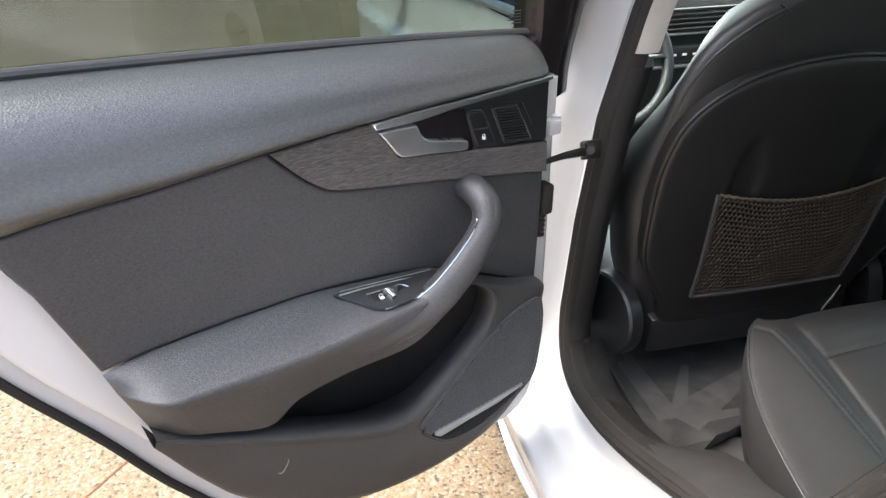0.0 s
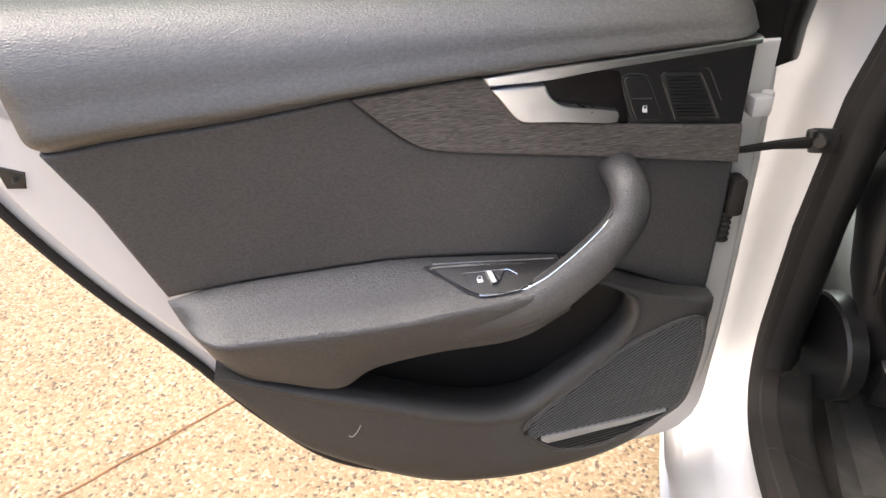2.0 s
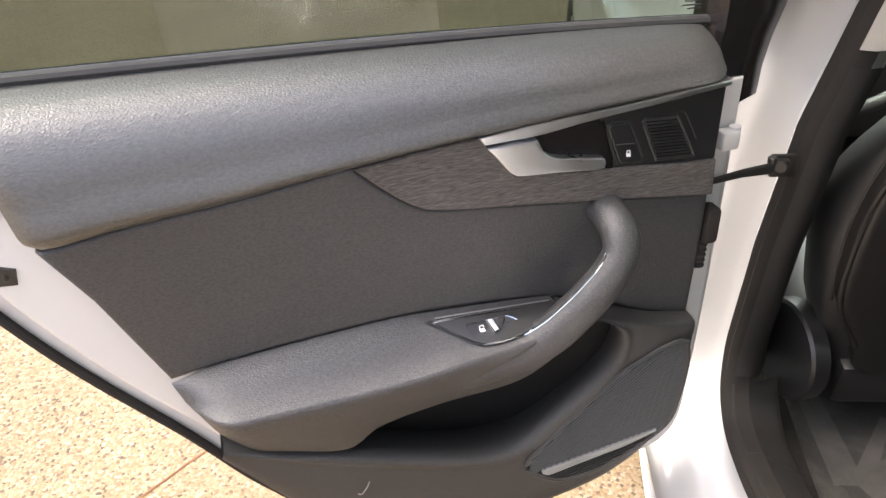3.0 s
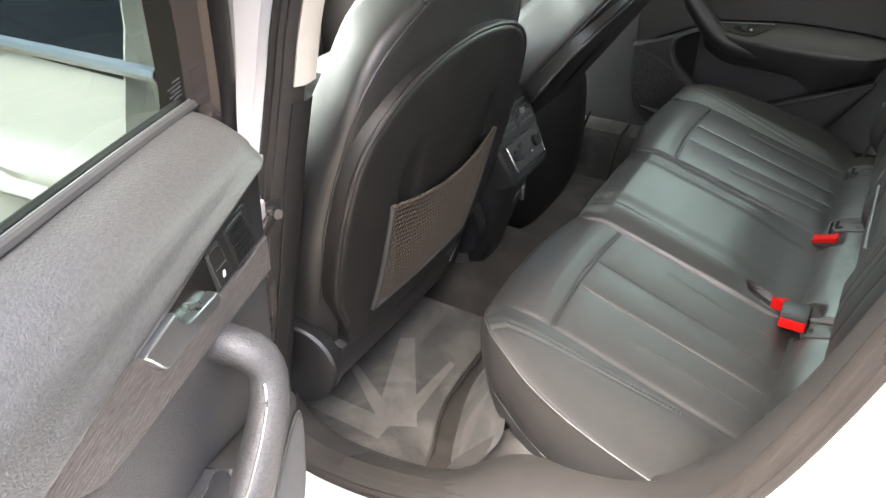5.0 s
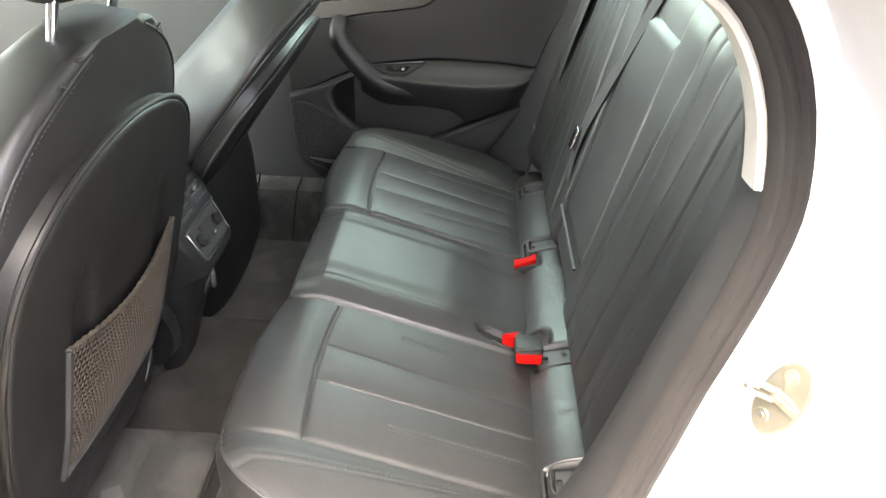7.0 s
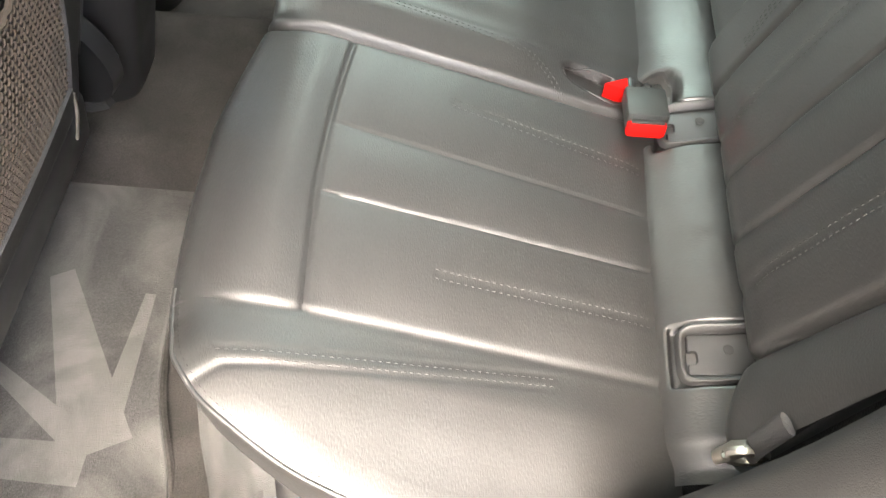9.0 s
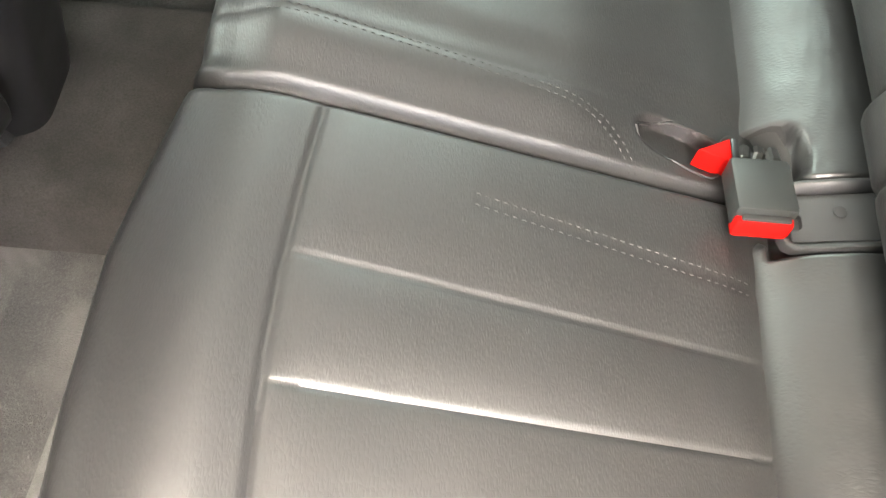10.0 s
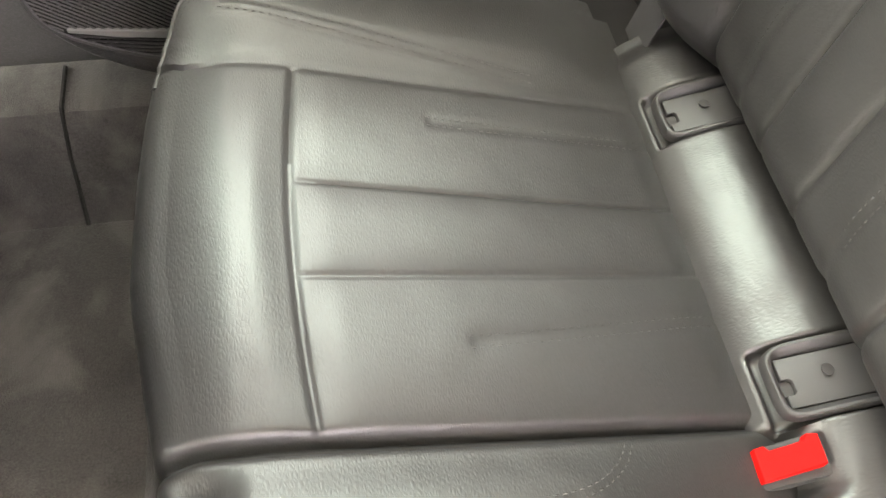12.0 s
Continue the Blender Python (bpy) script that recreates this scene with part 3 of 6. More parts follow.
    # small slotted loudspeaker with a raised corner line beside it
    vent = v2(((0.149, 0.971), (0.147, 0.974), (0.141, 0.9745), (0.110, 0.9715), (0.104, 0.969), (0.0765, 0.919), (0.0765, 0.9165), (0.080, 0.9155), (0.122, 0.920), (0.1275, 0.924), (0.149, 0.971)), 44)[:-1]
    g = part("tweeter_grille", pillow(vent, to, 0, 0.0022, 0.001), TYRE, door, "small slotted black loudspeaker grille")
    part("grille_rim", tube([to(u, h, 0.002) for u, h in vent], 0.0012, 6, closed=True), PLASTIC_SMOOTH, g)
    for k in range(12):
        t = (k + 0.5) / 12
        (a, ha), (c, hc) = (lerp(0.1255, 0.1455, t), lerp(0.9225, 0.9715, t)), (lerp(0.0805, 0.1075, t), lerp(0.9178, 0.9685, t))
        part("slat", pillow([(a, ha - 0.0011), (c, hc - 0.0011), (c, hc + 0.0011), (a, ha + 0.0011)], to, 0.001, 0.0048, 0.0009, 2), PLASTIC_SMOOTH, g)
    part("raised_line", tube([to(u, h, 0.001) for u, h in v2(((0.120, 0.977), (0.100, 0.9745), (0.094, 0.971), (0.088, 0.960), (0.075, 0.936)), 18)], [0.0002] + [0.0011] * 16 + [0.0002], 6), PLASTIC_SMOOTH, door)
    # armrest: top face, rolled ridge, front face
    A, R, C = (spline([(a, b, 0) for a, b in c], 44) for c in (ARM_TOP, RIDGE, ARM_LOW))
    rings = []
    for i in range(44):
        e = 1 - 0.9 * max(0, 1 - i / 5) ** 2
        a, r, c = A[i], R[i], C[i]
        pts = [(a, -0.006), (a.lerp(r, 0.08), 0.004)]
        pts += [(a.lerp(r, t), lerp(0.004, 0.048, t)) for t in (0.35, 0.65, 0.95)]
        pts += [(r, 0.0535), (r.lerp(c, 0.035), 0.0565), (r.lerp(c, 0.08), 0.0575), (r.lerp(c, 0.16), 0.0565), (r.lerp(c, 0.3), 0.0535), (r.lerp(c, 0.65), 0.043), (c, 0.03), (c, 0.0)]
        rings.append([to(p.x, p.y, w * e) for p, w in pts])
    arm = part("armrest", rows(rings), leather, door, "black soft armrest with a rounded edge", sharp=60)
    # pull handle
    path = spline([(0.187, 0.872, -0.012), (0.186, 0.869, 0.012), (0.184, 0.858, 0.034), (0.186, 0.838, 0.045), (0.200, 0.815, 0.05), (0.222, 0.789, 0.05), (0.2415, 0.768, 0.048), (0.266, 0.744, 0.044), (0.296, 0.725, 0.038), (0.335, 0.714, 0.032), (0.39, 0.703, 0.02), (0.45, 0.70, 0.0)], 48)
    rad = [lerp(0.0205, 0.0265, min(1, i / 24)) - 0.006 * max(0, (i - 38) / 10) for i in range(48)]
    part("pull_handle", tube([to(p.x, p.y, p.z) for p in path], rad, 18, up=to(0, 0, 1) - to(0, 0, 0), flat=0.85), leather, door, "curved black pull handle", sharp=60)
    inlay = []
    for k in range(9, 33):
        p, t = path[k], (path[k + 1] - path[k - 1])
        sd = Vector((t.y, -t.x, 0)).normalized()
        sd = sd if sd.x + sd.y > 0 else -sd
        inlay.append(to(p.x + sd.x * rad[k] * 0.985, p.y + sd.y * rad[k] * 0.985, p.z + rad[k] * 0.16))
    part("handle_inlay", tube(inlay, 0.0014, 6), bright, door, "thin bright inlay")
    # window switch plate on the armrest
    def on_arm(u, s, w):
        i = min(42.99, max(0, (0.69 - u) / (0.69 - 0.242) * 43))
        j = int(i)
        a, r = A[j].lerp(A[j + 1], i - j), R[j].lerp(R[j + 1], i - j)
        p = a.lerp(r, s)
        return to(u, p.y + w * 0.8, lerp(0.004, 0.048, s) + w * 0.6)
    plate = [(0.405, 0.10), (0.33, 0.08), (0.262, 0.10), (0.25, 0.2), (0.262, 0.5), (0.29, 0.82), (0.32, 0.9), (0.35, 0.85), (0.378, 0.5)]
    plate = v2(plate + plate[:1], 40)[:-1]
    sp = part("switch_plate", pillow(plate, on_arm, -0.002, 0.003, 0.0015, 2), PLASTIC_SMOOTH, door, "gloss black switch plate edged in chrome")
    part("chrome_edge", tube([on_arm(u, s, 0.003) for u, s in v2(((0.352, 0.86), (0.335, 0.905), (0.318, 0.91), (0.298, 0.87), (0.280, 0.74), (0.266, 0.56), (0.254, 0.34)), 24)], 0.0014, 6), bright, sp)
    part("raised_edge", tube([on_arm(u, s, 0.002) for u, s in v2(((0.408, 0.10), (0.392, 0.32), (0.378, 0.52), (0.364, 0.74), (0.352, 0.86)), 16)], 0.0013, 6), PLASTIC_SMOOTH, sp)
    well = v2(((0.366, 0.34), (0.314, 0.32), (0.305, 0.45), (0.311, 0.66), (0.354, 0.67), (0.366, 0.34)), 24)[:-1]
    sw = part("window_switch", pillow(well, on_arm, 0.001, 0.0036, 0.0006, 2), GLOSS_BLACK, sp, "black window switch in a bright-edged well")
    part("window_mark", merged(pillow([(0.3515, 0.50), (0.3455, 0.50), (0.3445, 0.575), (0.3505, 0.575)], on_arm, 0.0035, 0.0044, 0.0003, 1),
                               tube([on_arm(0.3515, 0.50, 0.0042), on_arm(0.3495, 0.43, 0.0042), on_arm(0.3455, 0.43, 0.0042), on_arm(0.3455, 0.5, 0.0042)], 0.0004, 5)), WHITE_MARK, sp)
    part("switch_lever", pillow([(0.340, 0.35), (0.333, 0.34), (0.3285, 0.63), (0.3355, 0.64)], on_arm, 0.003, 0.0092, 0.002, 3), bright if hide else SILVER, sp, "bright edge of the rocker")
    part("rocker", pillow([(0.332, 0.36), (0.317, 0.35), (0.3275, 0.62)], on_arm, 0.003, 0.0075, 0.002, 2), PLASTIC_SMOOTH, sp)
    part("bright_line", tube([on_arm(u, q, 0.003) for u, q in v2(((0.402, 0.165), (0.36, 0.15), (0.33, 0.15), (0.305, 0.165), (0.288, 0.20)), 16)], [0.0016] * 10 + [0.0014, 0.0012, 0.001, 0.0008, 0.0006, 0.0003], 6), bright, sp)
    part("top_line", tube([on_arm(u, 0.075, 0.003) for u in (0.398, 0.36, 0.33, 0.30, 0.272, 0.256)], 0.0009, 6), SILVER, sp)
    part("switch_rim", tube([on_arm(u, q, 0.0038) for u, q in ((0.366, 0.33), (0.34, 0.32), (0.314, 0.31), (0.305, 0.45), (0.302, 0.6))], [0.001, 0.001, 0.001, 0.0008, 0.0004], 6), bright, sp)
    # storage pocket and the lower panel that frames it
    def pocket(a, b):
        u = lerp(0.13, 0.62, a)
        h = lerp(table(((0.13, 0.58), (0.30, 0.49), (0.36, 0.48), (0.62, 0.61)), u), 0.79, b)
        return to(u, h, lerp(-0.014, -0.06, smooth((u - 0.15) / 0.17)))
    # Walls darker than the door's black plastic: the inside shade is in the colour.
    part("pocket", grid(pocket, 40, 16), SHADE_BLACK, door, "black storage pocket with grained walls, coloured darker for its shade", sharp=70)
    pairs = [(0.656, 0.678, 0.66, 0.662), (0.59, 0.648, 0.61, 0.575), (0.515, 0.615, 0.555, 0.506), (0.40, 0.566, 0.43, 0.424), (0.34, 0.546, 0.32, 0.399), (0.294, 0.548, 0.21, 0.403), (0.25, 0.58, 0.126, 0.428),
             (0.21, 0.613, 0.06, 0.49), (0.178, 0.642, 0.042, 0.58), (0.163, 0.672, 0.041, 0.645), (0.166, 0.702, 0.045, 0.676), (0.19, 0.725, 0.12, 0.699), (0.235, 0.745, 0.245, 0.757)]
    strip = spline([Vector(q) for q in pairs], 90)
    across = ((0.26, -0.062), (0.12, -0.03), (0.04, -0.005), (0.008, 0.008), (0, 0.014), (0.004, 0.0205), (0.016, 0.0258), (0.04, 0.0296), (0.075, 0.031), (0.105, 0.0302), (0.135, 0.0284), (0.18, 0.0277), (0.4, 0.0275), (0.6, 0.027), (0.85, 0.025), (0.93, 0.02), (0.975, 0.011), (0.995, -0.002), (1, -0.03))
    part("lower_panel", rows([[to(lerp(q[0], q[2], b), lerp(q[1], q[3], b), w) for b, w in across] for q in strip]), PLASTIC, door, "grained black lower panel", sharp=70)
    # loudspeaker
    spk = v2(SPEAKER + SPEAKER[:1], 64)[:-1]
    # Cover is near-black so that its colour gives the shade between the slats.
    lp = part("loudspeaker_cover", pillow(spk, to, 0.016, 0.0298, 0.002, 2), SHADE_BLACK, door, "slatted black loudspeaker cover")
    part("cover_rim", tube([to(u, h, 0.0295) for u, h in inset(spk, -0.0015)], 0.0026, 8, closed=True), PLASTIC, lp, "rounded black rim")
    part("rim_line", tube([to(u, h, 0.0305) for u, h in inset(spk, 0.0016)], 0.0009, 6, closed=True), PLASTIC_GREY, lp)

    def cut(poly, p, q):
        """The part of an outline on the left of the line from p to q."""
        out = []
        side = [(q[0] - p[0]) * (b[1] - p[1]) - (q[1] - p[1]) * (b[0] - p[0]) for b in poly]
        for i, b in enumerate(poly):
            c, fa, fb = poly[(i + 1) % len(poly)], side[i], side[(i + 1) % len(poly)]
            if fa >= 0:
                out.append(b)
            if (fa >= 0) != (fb >= 0):
                out.append((lerp(b[0], c[0], fa / (fa - fb)), lerp(b[1], c[1], fa / (fa - fb))))
        return out

    def hatch(poly, p, q, pitch, wide, w0, w1):
        """Raised slats parallel to the line from p to q, cut off at the outline."""
        ln = math.hypot(q[0] - p[0], q[1] - p[1])
        du, dh = (q[0] - p[0]) / ln, (q[1] - p[1]) / ln
        d = [-dh * (b[0] - p[0]) + du * (b[1] - p[1]) for b in poly]
        out, at = [], min(d) + pitch * 0.5
        while at < max(d):
            xs = []
            for i, b in enumerate(poly):
                j = (i + 1) % len(poly)
                if (d[i] < at) != (d[j] < at):
                    f = (at - d[i]) / (d[j] - d[i])
                    xs.append((lerp(b[0], poly[j][0], f) - p[0]) * du + (lerp(b[1], poly[j][1], f) - p[1]) * dh)
            if len(xs) >= 2 and max(xs) - min(xs) > 0.006:
                ends = [(p[0] + du * x - dh * (at + k), p[1] + dh * x + du * (at + k)) for x, k in ((min(xs), -wide), (max(xs), -wide), (max(xs), wide), (min(xs), wide))]
                out.append(pillow(ends, to, w0, w1, wide * 0.7, 1))
            at += pitch
        return out
    inner = inset(spk, 0.003)
    upper = cut(inner, (0.088, 0.504), (0.268, 0.489))
    below = cut(inner, (0.262, 0.478), (0.088, 0.498))
    part("cover_slats", merged(*hatch(upper, (0.275, 0.509), (0.074, 0.654), 0.0046, 0.00075, 0.0292, 0.0318)), LIT_SLAT, lp, "fine slanting slats", kind="stuff")
    part("lower_ribs", merged(*hatch(below, (0.258, 0.474), (0.097, 0.499), 0.0052, 0.0010, 0.029, 0.0322)), PLASTIC_SMOOTH, lp, kind="stuff")
    for k in range(9):
        u = 0.068 + 0.0105 * k
        part("cross_rib", tube([to(u + 0.004, 0.652 - 0.075 * k / 9 - 0.02, 0.0302), to(u + 0.018, 0.53, 0.0302)], 0.0008, 5), PLASTIC_SMOOTH, lp)
    part("silver_strip", pillow([(0.266, 0.4915), (0.2665, 0.486), (0.258, 0.4795), (0.144, 0.4925), (0.093, 0.5035), (0.093, 0.507), (0.16, 0.5005)], to, 0.028, 0.0345, 0.001, 2), STRIP, lp, "satin silver strip")
    if not hide:
        part("scratch", tube([to(u, h, 0.0276) for u, h in v2(((0.517, 0.547), (0.513, 0.544), (0.508, 0.549), (0.503, 0.557), (0.501, 0.563)), 14)], 0.0006, 5), BEIGE, door, "pale curved scratch")


rear_door = thing("rear_door", left_door(0.03, 0.4, 0), "open white rear car door with black leather lining and oak trim", "car door")
door_trim(rear_door, left_door)

# metal shell of the open door
shell = v2(((-0.006, 0.965), (-0.008, 0.8), (-0.006, 0.55), (0.02, 0.44), (0.1, 0.412), (0.32, 0.385), (0.50, 0.44), (0.60, 0.54), (0.676, 0.655), (0.744, 0.752), (0.783, 0.817), (0.816, 0.879), (0.838, 0.93), (0.87, 1.0), (0.885, 1.06)), 70)
shell_rings = [(0, -0.075), (0, -0.046), (0.002, -0.04), (0.005, -0.036), (0.011, -0.034), (0.07, -0.034), (0.075, -0.06)]
part("inner_shell", rows([[left_door(u, h, w) for u, h in inset(shell, d)] for d, w in shell_rings], wrap=True), PAINT, rear_door, "white painted inner door frame")
skin = v2(((-0.03, 0.965), (-0.035, 0.8), (-0.03, 0.5), (-0.01, 0.36), (0.1, 0.33), (0.34, 0.325), (0.53, 0.39), (0.63, 0.50), (0.71, 0.63), (0.78, 0.735), (0.825, 0.81), (0.86, 0.88), (0.885, 0.95), (0.91, 1.01), (0.925, 1.075)), 70)
part("outer_skin", pillow(skin, left_door, -0.075, -0.13, 0.02, 4), PAINT, rear_door, "white outer door skin")
part("edge_back", pillow(skin, left_door, -0.08, -0.068, 0.004, 2), PAINT, rear_door)
part("door_seal", tube([left_door(u, h, -0.062) for u, h in inset(v2([p for p in skin if p[0] > 0.3 and p[1] < 1.05], 60), 0.010)], 0.006, 8), RUBBER, rear_door, "black rubber seal round the edge")
lat = ((0.822, 0.935), (0.796, 0.924), (0.80, 0.906), (0.818, 0.908))
part("latch", pillow(list(lat), left_door, -0.05, -0.032, 0.002, 2), DARK_STEEL, rear_door, "dark latch opening")
part("latch_hook", tube([left_door(0.81, 0.928, -0.066), left_door(0.806, 0.918, -0.027), left_door(0.813, 0.912, -0.066)], 0.003, 8), STEEL, rear_door)
part("hinge_face", pillow([(-0.004, 0.895), (0.06, 0.895), (0.06, 0.985), (-0.004, 0.985)], left_door, -0.07, -0.033, 0.003), PAINT, rear_door, "white painted hinge face")
# window frame and glass
belt_l = [(0.0, 1.044), (0.2, 1.0615), (0.4, 1.0755), (0.6, 1.086), (0.9, 1.10)]
part("belt_seal", tube([left_door(u, h, -0.066) for u, h in v2(belt_l, 30)], 0.0055, 8), TYRE, rear_door, "black rubber window seal")
part("seal_line", tube([left_door(u, h + 0.0045, -0.0695) for u, h in v2(belt_l, 30)], 0.0016, 6), PLASTIC_GREY, rear_door)
part("belt_seal_outer", tube([left_door(u, h - 0.004, -0.083) for u, h in v2(belt_l, 30)], 0.007, 8), TYRE, rear_door)
post = [(0.0, 0.95, -0.078), (-0.002, 1.0, -0.078), (-0.005, 1.06, -0.075), (-0.002, 1.15, -0.075), (0.01, 1.25, -0.07), (0.03, 1.38, -0.055)]
ring = []
for i, p in enumerate(spline(post, 14)):
    wide = 0.055 + 0.22 * min(0.2, max(0, p.y - 1.0))
    ring.append([left_door(p.x - wide, p.y, p.z - 0.035), left_door(p.x - wide, p.y, p.z + 0.01), left_door(p.x - wide * 0.8, p.y, p.z + 0.022), left_door(p.x, p.y, p.z + 0.041), left_door(p.x + 0.034, p.y, p.z + 0.037), left_door(p.x + 0.04, p.y, p.z + 0.03), left_door(p.x + 0.036, p.y, p.z), left_door(p.x + 0.03, p.y, p.z - 0.03), left_door(p.x, p.y, p.z - 0.045)])
part("window_post", rows(ring, wrap=True, caps=True), GLOSS_BLACK, rear_door, "gloss black front window post")
arch = [(0.03, 1.37, -0.055), (0.2, 1.42, -0.045), (0.42, 1.44, -0.04), (0.62, 1.42, -0.04), (0.78, 1.35, -0.05), (0.88, 1.25, -0.06), (0.93, 1.14, -0.07), (0.93, 1.06, -0.075)]
part("window_frame", tube([left_door(*p) for p in spline([(a, b, c) for a, b, c in arch], 40)], 0.022, 8), PLASTIC_SMOOTH, rear_door, "black upper window frame")
pane = [(0.0, 1.02), (0.5, 1.06), (0.93, 1.08), (0.9, 1.22), (0.8, 1.33), (0.63, 1.41), (0.42, 1.43), (0.2, 1.41), (0.05, 1.36)]
gl = part("window_pane", pillow(pane, left_door, -0.077, -0.073, 0.001, 1), GLASS, rear_door, "clear green-tinted window pane")
gl.visible_shadow = False
# small print near the lower front corner of the pane
for k in range(5):
    wide = (0.018, 0.026, 0.022, 0.028, 0.016)[k]
    h = 1.060 + k * 0.0042
    part("print_bar", pillow([(0.040, h), (0.040 + wide, h + 0.001), (0.040 + wide, h + 0.0026), (0.040, h + 0.0016)], left_door, -0.0728, -0.0725, 0.0001, 1), PLASTIC_GREY, rear_door)
# hinge, check strap and cable boot
part("hinge_arm", rbox(left_door(0.016, 0.916, -0.02), (0.024, 0.02, 0.024), 0.004, frame_of(DD, DN, DH)), PAINT, rear_door, "white painted hinge bracket")
part("hinge_knuckle", tube([left_door(0.006, 0.906, -0.022), left_door(0.006, 0.93, -0.022)], 0.007, 10), PAINT, rear_door)
boot = part("cable_boot", rbox(left_door(0.028, 0.805, -0.014), (0.02, 0.026, 0.05), 0.005, frame_of(DD, DN, DH)), RUBBER, rear_door, "black rubber cable boot")
part("ribbed_cable", tube([left_door(0.034, 0.785 - k * 0.002, -0.014) for k in range(22)], [0.009 if k % 4 < 2 else 0.0065 for k in range(22)], 10), RUBBER, boot)

# ---------------------------------------------------------------- car shell
YC = -0.029
car = thing("car_body", (0.3, YC, GZ), "white saloon car body with a wide open rear door opening", "car")
# edge of the rear door opening: x, z of the seal's outer line
OPEN = [(0.35, 1.24), (0.325, 1.12), (0.318, 1.0), (0.311, 0.9), (0.296, 0.79), (0.28, 0.68), (0.26, 0.57), (0.248, 0.48), (0.268, 0.40), (0.33, 0.36), (0.42, 0.36), (0.50, 0.375), (0.6, 0.405), (0.72, 0.45), (0.88, 0.515),
        (0.966, 0.62), (1.008, 0.70), (1.042, 0.78), (1.071, 0.87), (1.105, 0.98), (1.119, 1.06), (1.112, 1.14), (1.084, 1.205), (1.04, 1.245), (0.94, 1.295), (0.8, 1.33), (0.62, 1.34), (0.48, 1.325), (0.41, 1.29)]


def side_y(z, x=0.3):
    front = table(((0.3, -0.775), (0.6, -0.765), (0.7, -0.762), (0.9, -0.742), (1.06, -0.70), (1.2, -0.655), (1.34, -0.60)), z)
    back = table(((0.3, -0.775), (0.6, -0.762), (0.7, -0.742), (0.78, -0.718), (0.87, -0.704), (1.06, -0.69), (1.2, -0.652), (1.34, -0.60)), z)
    return lerp(front, back, smooth((x - 0.6) / 0.3))


loop = spline([(a, 0, b) for a, b in OPEN], 140, closed=True)
mid = Vector((0.7, 0, 0.85))


def outward(i):
    t = (loop[(i + 1) % 140] - loop[i - 1]).normalized()
    n = Vector((t.z, 0, -t.x))
    return n if n.dot(loop[i] - mid) > 0 else -n


OUT = [outward(i) for i in range(140)]


# outer skin, left side
def skin_y(z):
    return table(((0.1, -0.86), (0.25, -0.905), (0.45, -0.93), (0.7, -0.938), (0.835, -0.942), (0.86, -0.932), (0.875, -0.910), (0.93, -0.899), (1.0, -0.885), (1.1, -0.86)), z)


def ring_at(d, dy, flare=None):
    """The opening's edge, moved d outwards in the side plane and dy outwards from the car."""
    out = []
    for i, p in enumerate(loop):
        k = d if flare is None else d * flare(p)
        q = p + OUT[i] * k
        inner = lerp(0.8, 0.68, smooth((p.x - 0.6) / 0.3)) if dy < -0.02 else 1
        y = side_y(p.z, p.x)
        if flare is not None:
            inner = lerp(1, (y - skin_y(q.z)) / 0.138, smooth((p.x - 0.75) / 0.2) * smooth((1.1 - p.z) / 0.1))
        out.append(Vector((q.x, y - dy * inner, q.z)))
    return out


def flare(p):
    low = smooth((0.5 - p.z) / 0.12)
    rear = smooth((p.x - 0.93) / 0.1) * (1 - smooth((p.z - 0.95) / 0.25))
    return 0.75 + 0.5 * low + 0.9 * rear


def ring_skin(d):
    return [Vector((q.x, skin_y(q.z), q.z)) for q in ring_at(d, 0.138, flare)]


jamb = [ring_at(-0.004, 0.0), ring_at(0.008, 0.004), ring_at(0.018, 0.004, flare), ring_at(0.026, 0.008, flare), ring_at(0.034, 0.006, flare), ring_at(0.042, 0.013, flare), ring_at(0.05, 0.022, flare),
        ring_at(0.058, 0.045, flare), ring_at(0.063, 0.062, flare), ring_at(0.072, 0.068, flare), ring_at(0.082, 0.1, flare), ring_at(0.09, 0.128, flare), ring_at(0.10, 0.138, flare), ring_skin(0.10), ring_skin(0.104)]
part("door_jamb", rows(jamb + [], wrap=True), PAINT, car, "white painted door jamb", sharp=60)
# rubber seal: a ribbed band round the opening
prof = ((0.004, 0.004), (0.002, 0.014), (-0.006, 0.018), (-0.012, 0.014), (-0.016, 0.017), (-0.022, 0.02), (-0.028, 0.015), (-0.033, 0.016), (-0.04, 0.010), (-0.044, -0.002), (-0.044, -0.02))
part("door_seal", rows([ring_at(a * 0.8, b) for a, b in prof], wrap=True), RUBBER, car, "ribbed grey-black rubber door seal", sharp=50)


def lining(rng, steps, name, mat, label):
    rings = []
    for d, dy in steps:
        r = ring_at(d, dy)
        rings.append([r[i % 140] for i in rng])
    part(name, rows(rings), mat, car, label, sharp=60)


front = [i for i in range(140) if loop[i].x < 0.5 and loop[i].z > 0.42]
up = sorted([i for i in front], key=lambda i: loop[i].z)
lowf = [i for i in up if loop[i].z < 1.0]
upf = [i for i in up if loop[i].z >= 0.985]
lining(lowf, ((-0.032, 0.0), (-0.037, 0.004), (-0.043, -0.015), (-0.04, -0.04), (0.0, -0.065), (0.08, -0.07)), "pillar_trim", TRIM, "dark lower pillar trim")
lining(upf, ((-0.032, 0.002), (-0.038, 0.006), (-0.045, -0.01), (-0.042, -0.04), (0.0, -0.06), (0.08, -0.065)), "upper_pillar_trim", BEIGE, "pale upper pillar trim")
first = min(i for i in range(140) if loop[i].z < 0.44)
last = max(i for i in range(140) if loop[i].z < 1.19 and loop[i].x > 0.9)
